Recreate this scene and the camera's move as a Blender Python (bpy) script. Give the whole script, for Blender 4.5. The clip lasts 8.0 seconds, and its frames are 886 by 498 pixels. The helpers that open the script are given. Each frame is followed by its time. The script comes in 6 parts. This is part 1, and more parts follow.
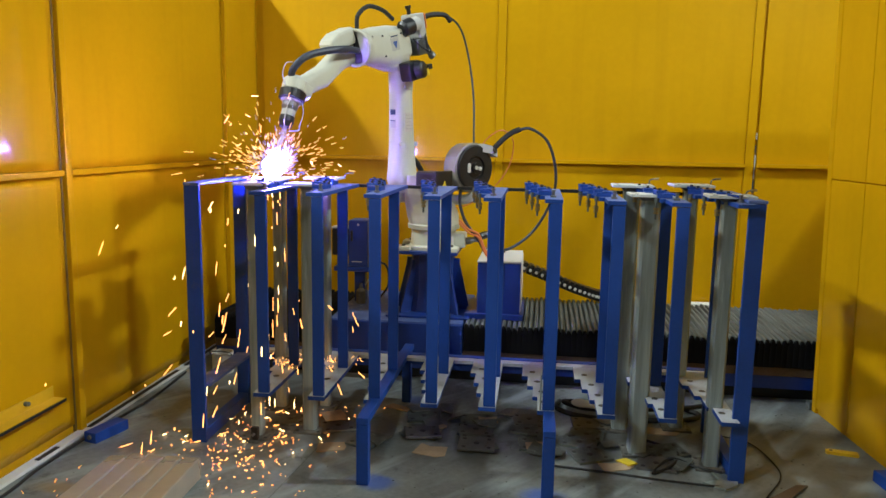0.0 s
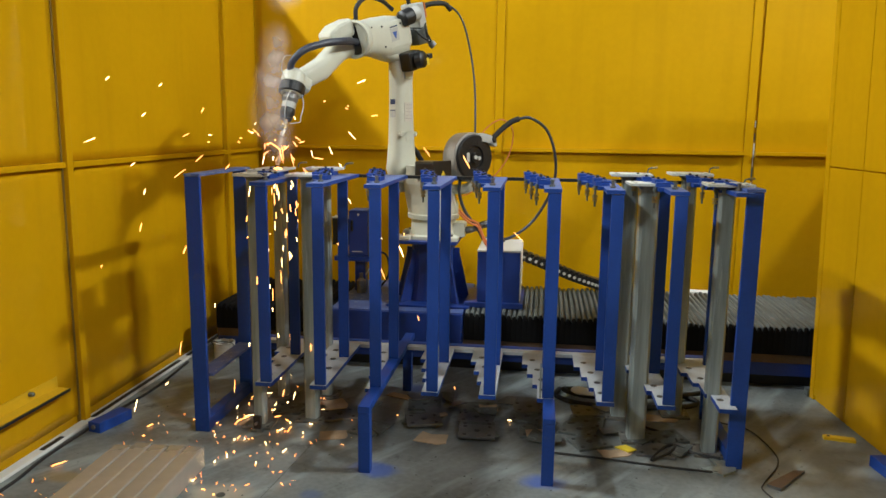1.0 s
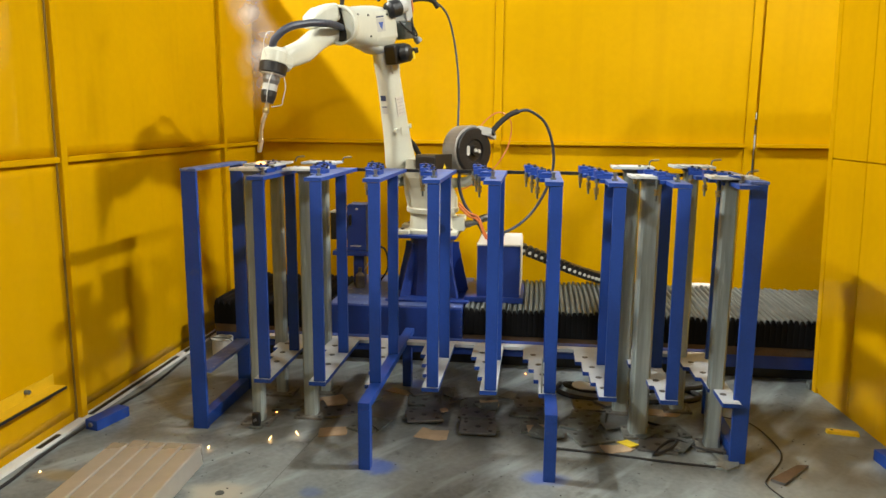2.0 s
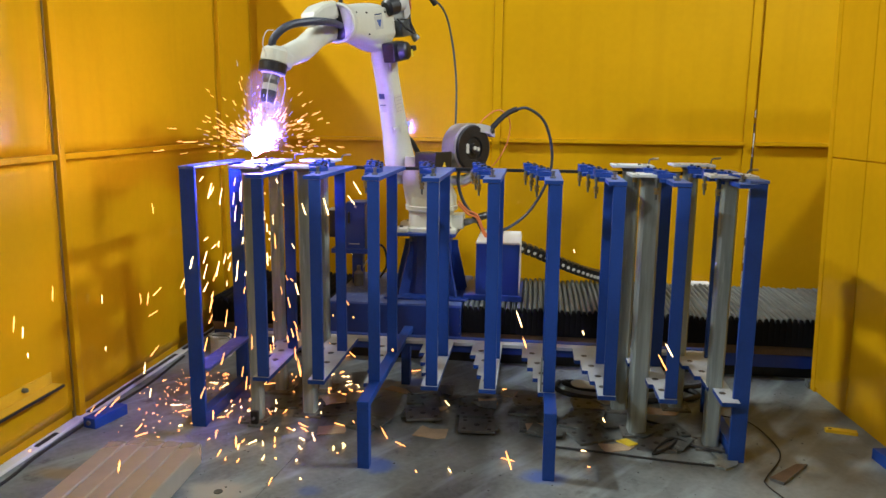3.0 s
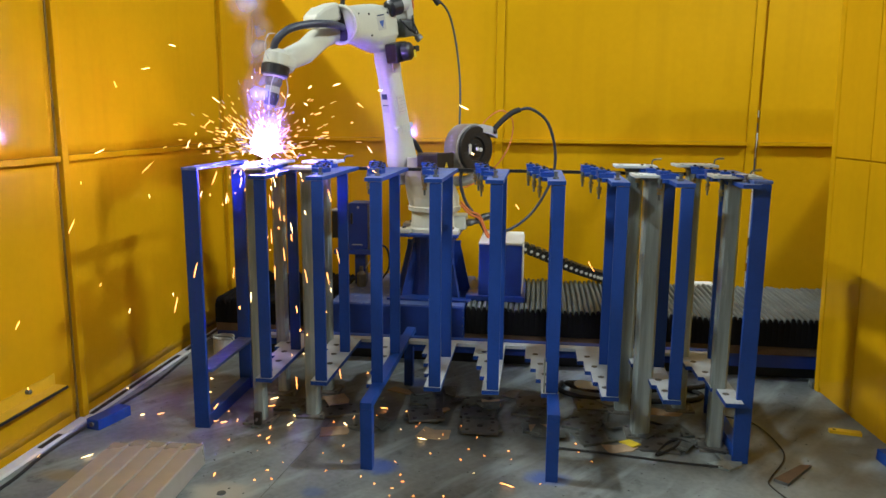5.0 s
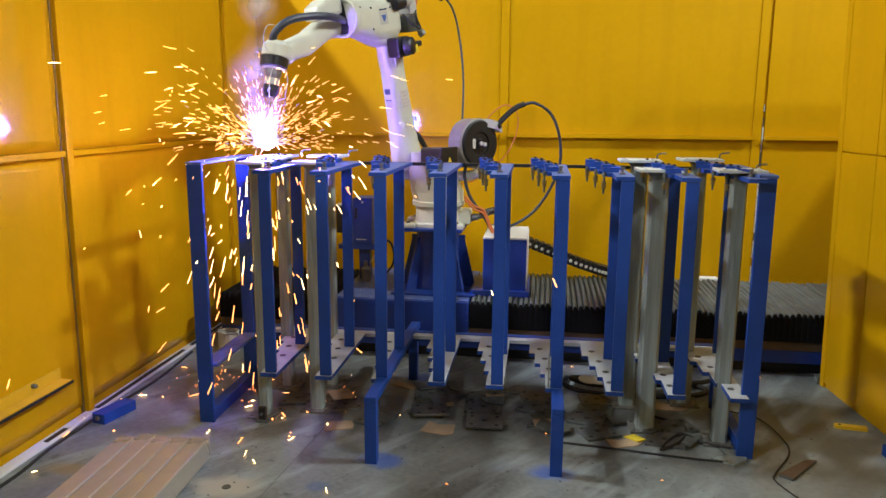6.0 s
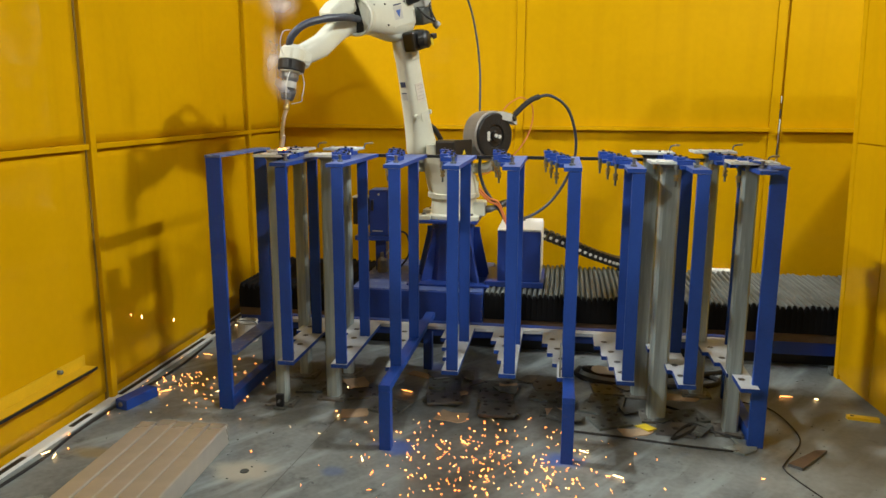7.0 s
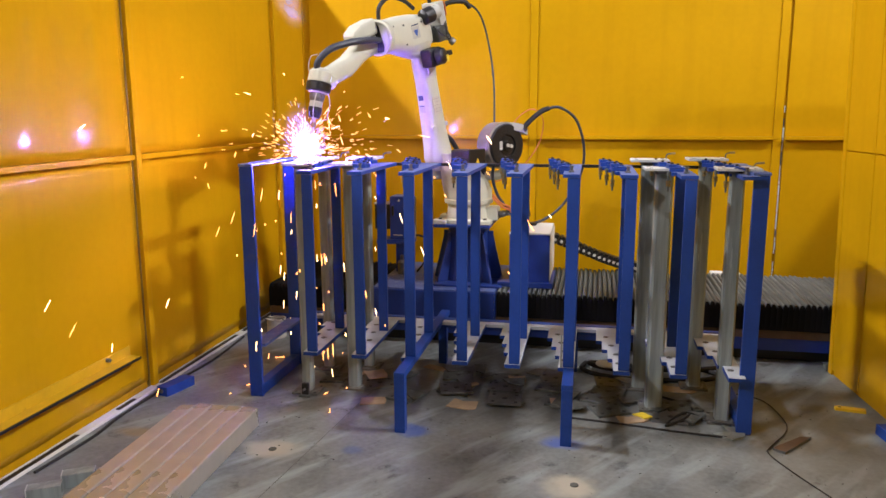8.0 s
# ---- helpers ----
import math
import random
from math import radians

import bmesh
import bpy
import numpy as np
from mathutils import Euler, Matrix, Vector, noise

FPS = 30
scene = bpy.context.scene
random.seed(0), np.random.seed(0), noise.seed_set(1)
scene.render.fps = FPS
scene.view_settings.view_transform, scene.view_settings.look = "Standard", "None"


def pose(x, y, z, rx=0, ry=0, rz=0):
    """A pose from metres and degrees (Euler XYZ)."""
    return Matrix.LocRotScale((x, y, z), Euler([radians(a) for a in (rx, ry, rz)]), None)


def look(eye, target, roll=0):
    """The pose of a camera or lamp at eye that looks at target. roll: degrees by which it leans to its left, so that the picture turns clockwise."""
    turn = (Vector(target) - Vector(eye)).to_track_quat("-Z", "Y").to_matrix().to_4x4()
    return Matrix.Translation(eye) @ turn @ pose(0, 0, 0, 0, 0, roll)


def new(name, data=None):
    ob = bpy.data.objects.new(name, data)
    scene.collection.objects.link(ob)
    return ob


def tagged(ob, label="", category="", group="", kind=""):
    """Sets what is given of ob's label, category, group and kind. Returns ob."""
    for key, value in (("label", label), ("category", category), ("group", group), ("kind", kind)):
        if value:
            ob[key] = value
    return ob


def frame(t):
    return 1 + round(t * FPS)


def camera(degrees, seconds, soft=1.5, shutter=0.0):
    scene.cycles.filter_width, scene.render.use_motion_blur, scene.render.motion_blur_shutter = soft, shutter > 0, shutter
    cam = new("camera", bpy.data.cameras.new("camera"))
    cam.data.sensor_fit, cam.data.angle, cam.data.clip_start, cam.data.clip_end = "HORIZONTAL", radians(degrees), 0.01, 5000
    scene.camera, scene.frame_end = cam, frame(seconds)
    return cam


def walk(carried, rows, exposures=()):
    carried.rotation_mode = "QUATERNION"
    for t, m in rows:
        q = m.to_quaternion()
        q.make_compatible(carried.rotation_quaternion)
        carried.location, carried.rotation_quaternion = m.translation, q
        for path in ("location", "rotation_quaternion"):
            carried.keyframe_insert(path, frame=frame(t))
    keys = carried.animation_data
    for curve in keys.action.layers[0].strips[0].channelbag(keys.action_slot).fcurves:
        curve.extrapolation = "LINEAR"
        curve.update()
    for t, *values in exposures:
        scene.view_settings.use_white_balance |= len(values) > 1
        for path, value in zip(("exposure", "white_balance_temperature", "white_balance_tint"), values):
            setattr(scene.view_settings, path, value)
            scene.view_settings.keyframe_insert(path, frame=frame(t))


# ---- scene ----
cam = camera(61.8, 8.0)
PATH = [
    (0, (1.567, -3.105, 1.437), (1.315, -1.143, 1.136), 1.0),
    (0.5, (1.564, -3.12, 1.435), (1.315, -1.161, 1.12), 0.9),
    (1, (1.57, -3.123, 1.444), (1.319, -1.166, 1.113), 0.7),
    (1.5, (1.564, -3.096, 1.44), (1.316, -1.141, 1.099), 0.5),
    (3, (1.548, -3.081, 1.446), (1.31, -1.127, 1.09), 0.6),
    (3.5, (1.554, -3.071, 1.449), (1.317, -1.118, 1.091), 0.6),
    (4, (1.547, -3.071, 1.447), (1.311, -1.117, 1.091), 0.5),
    (4.5, (1.547, -3.079, 1.449), (1.307, -1.125, 1.094), 0.5),
    (6, (1.548, -3.075, 1.447), (1.291, -1.126, 1.078), 0.4),
    (6.5, (1.544, -3.079, 1.455), (1.274, -1.135, 1.07), 0.4),
    (7, (1.581, -3.122, 1.45), (1.273, -1.184, 1.061), 0.2),
    (7.5, (1.651, -3.25, 1.448), (1.303, -1.317, 1.068), -0.0),
    (8, (1.716, -3.404, 1.467), (1.33, -1.476, 1.102), -0.2),
]
walk(cam, [(t, look(eye, target, roll)) for t, eye, target, roll in PATH],
     exposures=[(0.0, -1.07, 5900, -2), (0.95, -0.98, 6000, 3), (1.25, -0.37, 6500, 5), (2.1, -0.37, 6500, 5), (2.7, -0.98, 5950, 4), (3.2, -0.98, 5950, 4), (3.5, -1.12, 5850, -1), (4.0, -1.12, 5850, -1), (5.8, -0.96, 6000, 3), (6.1, -0.96, 6150, 5), (6.5, -0.92, 6250, 4), (7.0, -0.68, 6350, 4), (7.25, -0.52, 6400, 6), (7.5, -0.36, 6500, 20), (7.8, -0.70, 6350, 18), (8.0, -0.76, 6300, 18)])

# ---- light: a hall out of view with rows of high lamps, the front four and the daylight roof strip added as fill; the cell is open at the top ----
world = bpy.data.worlds.new("hall_air")
scene.world = world
world.use_nodes = True
world.node_tree.nodes["Background"].inputs[0].default_value = (0.92, 0.95, 1.0, 1)
world.node_tree.nodes["Background"].inputs[1].default_value = 0.5

# y 0.3 pair follows wall shadows; pairs further front are added soft fill
LAMPS = [(-2.9, 0.3, 5.6, 860, (3.1, 0.0, 0.2)), (-2.9, -5.0, 5.6, 640, (3.1, -0.8, 0.4)), (6.1, 0.3, 5.6, 800, (-0.58, -0.2, 0.2)), (6.1, -5.0, 5.6, 600, (-0.58, -0.8, 0.4)),
         (-2.9, -9.2, 5.6, 150, (2.4, 0.5, 0.4)), (6.1, -9.2, 5.6, 150, (0.4, 0.5, 0.4)), (1.75, 5.6, 6.6, 60, (1.3, 0.0, 0.0))]


# ---- materials ----
def material(name, color, rough=0.5, metal=0.0, vary=0.15, scale=6.0, fine=60.0, bump=0.15, second=None, second_at=0.62, coat=0.0, spec=0.5, stretch=None):
    """A painted or bare surface with blotches at two scales, worn spots in a second colour and a fine relief."""
    m = bpy.data.materials.new(name)
    m.use_nodes = True
    n, l = m.node_tree.nodes, m.node_tree.links
    b = n["Principled BSDF"]
    co = n.new("ShaderNodeTexCoord")
    n1 = n.new("ShaderNodeTexNoise")
    n1.inputs["Scale"].default_value, n1.inputs["Detail"].default_value = scale, 6
    n2 = n.new("ShaderNodeTexNoise")
    n2.inputs["Scale"].default_value, n2.inputs["Detail"].default_value = fine, 4
    at = co.outputs["Object"]
    if stretch:
        along = n.new("ShaderNodeMapping")
        along.inputs["Scale"].default_value = stretch
        l.new(at, along.inputs[0])
        at = along.outputs[0]
    for t in (n1, n2):
        l.new(at, t.inputs["Vector"])
    add = n.new("ShaderNodeMath")
    add.operation = "MULTIPLY_ADD"
    add.inputs[1].default_value = 0.35
    l.new(n2.outputs["Fac"], add.inputs[0])
    l.new(n1.outputs["Fac"], add.inputs[2])
    ramp = n.new("ShaderNodeValToRGB")
    lo, hi = ramp.color_ramp.elements
    lo.position, hi.position = 0.45, 0.95
    lo.color = (*[c * (1 - vary) for c in color], 1)
    hi.color = (*[min(1, c * (1 + vary)) for c in color], 1)
    l.new(add.outputs[0], ramp.inputs[0])
    col = ramp.outputs[0]
    if second:
        n3 = n.new("ShaderNodeTexNoise")
        n3.inputs["Scale"].default_value, n3.inputs["Detail"].default_value, n3.inputs["Roughness"].default_value = scale * 2.3, 8, 0.7
        l.new(at, n3.inputs["Vector"])
        r3 = n.new("ShaderNodeValToRGB")
        r3.color_ramp.elements[0].position, r3.color_ramp.elements[1].position = second_at, second_at + 0.08
        l.new(n3.outputs["Fac"], r3.inputs[0])
        mx = n.new("ShaderNodeMix")
        mx.data_type = "RGBA"
        l.new(r3.outputs[0], mx.inputs["Factor"])
        l.new(col, mx.inputs["A"])
        mx.inputs["B"].default_value = (*second, 1)
        col = mx.outputs["Result"]
    l.new(col, b.inputs["Base Color"])
    rr = n.new("ShaderNodeMapRange")
    rr.inputs["To Min"].default_value, rr.inputs["To Max"].default_value = max(0.05, rough - 0.1), min(1, rough + 0.12)
    l.new(n1.outputs["Fac"], rr.inputs["Value"])
    l.new(rr.outputs[0], b.inputs["Roughness"])
    b.inputs["Metallic"].default_value = metal
    b.inputs["Specular IOR Level"].default_value = spec
    b.inputs["Coat Weight"].default_value = coat
    b.inputs["Coat Roughness"].default_value = 0.15
    if bump:
        bp = n.new("ShaderNodeBump")
        bp.inputs["Strength"].default_value, bp.inputs["Distance"].default_value = bump, 0.004
        l.new(add.outputs[0], bp.inputs["Height"])
        l.new(bp.outputs[0], b.inputs["Normal"])
    return m


def glow(name, color, strength):
    m = bpy.data.materials.new(name)
    m.use_nodes = True
    b = m.node_tree.nodes["Principled BSDF"]
    b.inputs["Base Color"].default_value = (0, 0, 0, 1)
    b.inputs["Emission Color"].default_value = (*color, 1)
    b.inputs["Emission Strength"].default_value = strength
    return m


def hot_gas(name, color, strength):
    """Glowing spatter and vapour that light passes through."""
    m = bpy.data.materials.new(name)
    m.use_nodes = True
    n, l = m.node_tree.nodes, m.node_tree.links
    n.remove(n["Principled BSDF"])
    clear, shine, both = n.new("ShaderNodeBsdfTransparent"), n.new("ShaderNodeEmission"), n.new("ShaderNodeAddShader")
    shine.inputs["Color"].default_value = (*color, 1)
    shine.inputs["Strength"].default_value = strength
    l.new(clear.outputs[0], both.inputs[0])
    l.new(shine.outputs[0], both.inputs[1])
    l.new(both.outputs[0], n["Material Output"].inputs[0])
    return m


def wall_paint(name):
    """Yellow gloss paint on sheet steel: cloudy roller marks, streaks running down, grey scuffs."""
    m = material(name, (0.565, 0.310, 0.0012), 0.34, 0, 0.07, 1.3, 25, 0.06, coat=0.0, spec=0.05)
    n, l = m.node_tree.nodes, m.node_tree.links
    b = n["Principled BSDF"]
    co = n.new("ShaderNodeTexCoord")
    mp = n.new("ShaderNodeMapping")
    mp.inputs["Scale"].default_value = (7, 7, 0.5)
    l.new(co.outputs["Object"], mp.inputs[0])
    st = n.new("ShaderNodeTexNoise")
    st.inputs["Scale"].default_value, st.inputs["Detail"].default_value = 1.6, 5
    l.new(mp.outputs[0], st.inputs["Vector"])
    rp = n.new("ShaderNodeValToRGB")
    rp.color_ramp.elements[0].position, rp.color_ramp.elements[1].position = 0.52, 0.80
    l.new(st.outputs["Fac"], rp.inputs[0])
    sc = n.new("ShaderNodeMath")
    sc.operation = "MULTIPLY"
    sc.inputs[1].default_value = 0.35
    l.new(rp.outputs[0], sc.inputs[0])
    mx = n.new("ShaderNodeMix")
    mx.data_type = "RGBA"
    l.new(sc.outputs[0], mx.inputs["Factor"])
    old = b.inputs["Base Color"].links[0].from_socket
    l.new(old, mx.inputs["A"])
    mx.inputs["B"].default_value = (0.445, 0.236, 0.002, 1)
    l.new(mx.outputs["Result"], b.inputs["Base Color"])
    # a clear gloss over it, in slow waves where the sheet is not quite flat
    wave, wb = n.new("ShaderNodeTexNoise"), n.new("ShaderNodeBump")
    wave.inputs["Scale"].default_value, wave.inputs["Detail"].default_value = 2.6, 1.5
    wb.inputs["Strength"].default_value, wb.inputs["Distance"].default_value = 0.35, 0.03
    l.new(co.outputs["Object"], wave.inputs["Vector"])
    l.new(wave.outputs["Fac"], wb.inputs["Height"])
    l.new(wb.outputs[0], b.inputs["Coat Normal"])
    b.inputs["Coat Weight"].default_value = 0.34
    b.inputs["Coat Roughness"].default_value = 0.075
    return m


def floor_concrete():
    """Grey trowelled concrete: cloudy, darker in patches under and beside the rack, pale mortar round the anchors, blue
    overspray at the feet.
    """
    m = material("concrete", (0.188, 0.207, 0.208), 0.42, 0, 0.5, 2.6, 40, 0.2, second=(0.082, 0.090, 0.092), second_at=0.58)
    n, l = m.node_tree.nodes, m.node_tree.links
    b = n["Principled BSDF"]
    geo = n.new("ShaderNodeNewGeometry")
    wob = n.new("ShaderNodeTexNoise")
    wob.inputs["Scale"].default_value, wob.inputs["Detail"].default_value = 9, 5
    l.new(geo.outputs["Position"], wob.inputs["Vector"])
    col = b.inputs["Base Color"].links[0].from_socket
    # pale streaks in the colour for light falling between the rack posts
    turn, light_streak, rs, mk = n.new("ShaderNodeMapping"), n.new("ShaderNodeTexNoise"), n.new("ShaderNodeMapRange"), n.new("ShaderNodeMix")
    turn.vector_type = "TEXTURE"
    turn.inputs["Rotation"].default_value, turn.inputs["Scale"].default_value = (0, 0, radians(54)), (0.75, 0.16, 1)
    light_streak.inputs["Scale"].default_value, light_streak.inputs["Detail"].default_value = 1.5, 5
    rs.inputs["From Min"].default_value, rs.inputs["From Max"].default_value, rs.inputs["To Max"].default_value = 0.50, 0.68, 0.85
    mk.data_type = "RGBA"
    mk.inputs["B"].default_value = (0.33, 0.385, 0.40, 1)
    l.new(geo.outputs["Position"], turn.inputs[0])
    l.new(turn.outputs[0], light_streak.inputs["Vector"])
    l.new(light_streak.outputs["Fac"], rs.inputs["Value"])
    l.new(rs.outputs[0], mk.inputs["Factor"])
    l.new(col, mk.inputs["A"])
    col = mk.outputs["Result"]
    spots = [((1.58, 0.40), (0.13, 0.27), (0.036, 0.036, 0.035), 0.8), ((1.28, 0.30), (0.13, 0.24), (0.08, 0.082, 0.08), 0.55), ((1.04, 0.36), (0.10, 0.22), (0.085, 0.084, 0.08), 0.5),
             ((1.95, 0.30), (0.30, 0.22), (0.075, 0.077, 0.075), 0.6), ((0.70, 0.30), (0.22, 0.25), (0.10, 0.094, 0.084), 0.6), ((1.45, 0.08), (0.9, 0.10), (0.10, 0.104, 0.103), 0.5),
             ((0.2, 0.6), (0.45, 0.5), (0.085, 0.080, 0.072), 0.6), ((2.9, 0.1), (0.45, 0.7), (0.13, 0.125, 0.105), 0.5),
             ((0.366, -0.553), (0.13, 0.085), (0.42, 0.40, 0.33), 0.95), ((1.676, -0.633), (0.11, 0.09), (0.44, 0.42, 0.34), 0.95),
             ((0.92, -0.24), (0.10, 0.07), (0.04, 0.10, 0.42), 0.7), ((1.625, -0.25), (0.09, 0.06), (0.04, 0.10, 0.42), 0.7),
             ((-0.30, -0.50), (0.14, 0.05), (0.30, 0.19, 0.03), 0.5), ((0.72, -0.49), (0.05, 0.04), (0.05, 0.10, 0.30), 0.5), ((0.95, 0.75), (0.10, 0.06), (0.04, 0.08, 0.36), 0.6)]
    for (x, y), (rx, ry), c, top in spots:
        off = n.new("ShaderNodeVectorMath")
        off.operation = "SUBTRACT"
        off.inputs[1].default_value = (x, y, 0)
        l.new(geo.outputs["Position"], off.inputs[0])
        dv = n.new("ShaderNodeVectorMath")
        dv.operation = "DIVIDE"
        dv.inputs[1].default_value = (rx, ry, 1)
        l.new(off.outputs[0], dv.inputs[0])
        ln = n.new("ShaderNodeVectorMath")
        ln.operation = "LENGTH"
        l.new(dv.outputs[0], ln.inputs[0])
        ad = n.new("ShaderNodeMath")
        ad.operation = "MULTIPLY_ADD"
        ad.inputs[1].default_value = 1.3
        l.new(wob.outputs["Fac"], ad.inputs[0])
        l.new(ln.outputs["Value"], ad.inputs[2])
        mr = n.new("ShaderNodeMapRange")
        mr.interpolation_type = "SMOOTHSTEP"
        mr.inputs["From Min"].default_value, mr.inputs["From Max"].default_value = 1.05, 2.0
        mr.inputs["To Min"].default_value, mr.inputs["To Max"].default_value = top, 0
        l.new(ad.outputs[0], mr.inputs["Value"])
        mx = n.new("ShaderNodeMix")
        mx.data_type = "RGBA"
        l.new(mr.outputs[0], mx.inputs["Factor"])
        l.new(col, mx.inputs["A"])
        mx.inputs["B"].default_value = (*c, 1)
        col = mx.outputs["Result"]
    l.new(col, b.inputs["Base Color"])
    return m


YELLOW = wall_paint("yellow_wall_paint")
YELLOW_BAR = material("yellow_bar_paint", (0.62, 0.38, 0.01), 0.4, 0, 0.1, 8, 60, 0.1, second=(0.25, 0.18, 0.05), second_at=0.66)
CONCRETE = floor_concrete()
BLUE = material("blue_rack_paint", (0.013, 0.053, 0.29), 0.46, 0, 0.2, 5, 70, 0.12, second=(0.035, 0.065, 0.24), second_at=0.60, spec=0.35)
BLUE_DUSTY = material("dusty_blue_plate", (0.075, 0.12, 0.33), 0.55, 0, 0.25, 9, 80, 0.15, second=(0.22, 0.26, 0.38), second_at=0.56)
BLUE_MACHINE = material("blue_machine_paint", (0.016, 0.046, 0.26), 0.40, 0, 0.15, 4, 70, 0.08, second=(0.035, 0.055, 0.20), second_at=0.64)
PLATE_TOP = material("spatter_dusted_plate", (0.44, 0.48, 0.52), 0.6, 0.0, 0.15, 8, 90, 0.2, second=(0.30, 0.33, 0.42), second_at=0.58)
GALV = material("galvanised_steel", (0.29, 0.335, 0.33), 0.38, 0.25, 0.4, 16, 90, 0.1, second=(0.39, 0.44, 0.435), second_at=0.60, stretch=(1, 1, 0.07))
DIRTY_GALV = material("grimy_galvanised", (0.15, 0.145, 0.13), 0.5, 0.15, 0.4, 14, 90, 0.2, second=(0.30, 0.31, 0.29), second_at=0.58)
REEL = material("smoky_reel_plastic", (0.27, 0.245, 0.215), 0.3, 0, 0.15, 9, 60, 0.05)
GALV_FLANGE = material("galvanised_flange", (0.62, 0.66, 0.65), 0.38, 0.2, 0.15, 12, 90, 0.1)
CHROME = material("bright_torch_metal", (0.62, 0.56, 0.48), 0.28, 0.9, 0.15, 20, 90, 0.05)
STEEL = material("dull_steel", (0.20, 0.20, 0.20), 0.45, 0.8, 0.25, 14, 90, 0.2, second=(0.16, 0.10, 0.06), second_at=0.6)
DARK_STEEL = material("oily_steel_plate", (0.105, 0.118, 0.115), 0.42, 0.25, 0.35, 12, 90, 0.25, second=(0.20, 0.22, 0.215), second_at=0.57)
BRASS = material("zinc_yellow_bolt", (0.36, 0.27, 0.12), 0.4, 0.8, 0.2, 30, 90, 0.1)
CREAM = material("cream_robot_paint", (0.57, 0.57, 0.475), 0.34, 0, 0.06, 5, 60, 0.05, second=(0.44, 0.41, 0.32), second_at=0.70)
WHITE = material("white_paint", (0.74, 0.74, 0.70), 0.45, 0, 0.06, 6, 60, 0.08, second=(0.45, 0.42, 0.36), second_at=0.66)
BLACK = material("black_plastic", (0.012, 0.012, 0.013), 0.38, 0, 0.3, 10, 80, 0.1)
RUBBER = material("black_rubber", (0.016, 0.016, 0.017), 0.6, 0, 0.3, 14, 90, 0.15)
HOSE = material("dark_blue_hose", (0.030, 0.036, 0.056), 0.45, 0, 0.2, 14, 90, 0.1)
ORANGE = material("orange_hose", (0.58, 0.17, 0.05), 0.45, 0, 0.1, 14, 60, 0.05)
BELLOWS_TOP = material("grey_bellows_top", (0.125, 0.14, 0.138), 0.62, 0, 0.3, 5, 80, 0.2, second=(0.20, 0.205, 0.19), second_at=0.58)
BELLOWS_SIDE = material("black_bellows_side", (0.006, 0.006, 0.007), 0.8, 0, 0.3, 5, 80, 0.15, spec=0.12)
TIMBER = material("rusty_brown_rail", (0.13, 0.085, 0.055), 0.65, 0.2, 0.3, 9, 80, 0.25)
CARD = material("brown_cardboard", (0.44, 0.33, 0.22), 0.75, 0, 0.2, 9, 60, 0.2, second=(0.26, 0.19, 0.125), second_at=0.66)
PAPER = material("pale_scrap", (0.55, 0.54, 0.50), 0.7, 0, 0.12, 12, 60, 0.1)
TUBE = material("rust_tinged_galvanised_tube", (0.46, 0.435, 0.39), 0.27, 0.5, 0.16, 1.6, 18, 0.0)
HALL_GREY = material("hall_grey", (0.16, 0.165, 0.165), 0.8, 0, 0.05, 1, 10, 0.0)
JOINT = material("grimy_joint", (0.19, 0.115, 0.018), 0.5, 0, 0.3, 8, 60, 0.1)
INK = material("dark_label_ink", (0.03, 0.05, 0.12), 0.5, 0, 0.1, 20, 60, 0.0)
LABEL_BLUE = material("blue_label", (0.05, 0.11, 0.38), 0.4, 0, 0.1, 20, 60, 0.0)
LABEL_PALE = material("pale_label", (0.56, 0.52, 0.45), 0.4, 0, 0.1, 20, 60, 0.0)
LABEL_LINE = material("faded_label_print", (0.36, 0.30, 0.27), 0.5, 0, 0.1, 20, 60, 0.0)
LABEL_GREY = material("grey_label", (0.45, 0.45, 0.42), 0.4, 0, 0.1, 20, 60, 0.0)
WARNING = material("yellow_label", (0.65, 0.50, 0.03), 0.4, 0, 0.1, 20, 60, 0.0)
LAMP_GLOW = glow("lamp_diffuser", (1.0, 0.98, 0.93), 6.0)
ARC_CORE = glow("arc_white_violet", (0.38, 0.235, 1.25), 1050.0)
ARC_SPIKE = hot_gas("arc_spatter_white", (0.34, 0.45, 1.0), 1.0)
EMBER = glow("red_ember", (1.0, 0.27, 0.05), 8.0)
MOLTEN = glow("molten_weld", (1.0, 0.30, 0.06), 16.0)
SPRAY = hot_gas("spark_spray_orange", (1.0, 0.44, 0.13), 3.5)
SPARK = glow("hot_spark", (1.0, 0.34, 0.08), 13.0)
SPARK_HOT = glow("white_hot_spark", (1.0, 0.55, 0.22), 22.0)


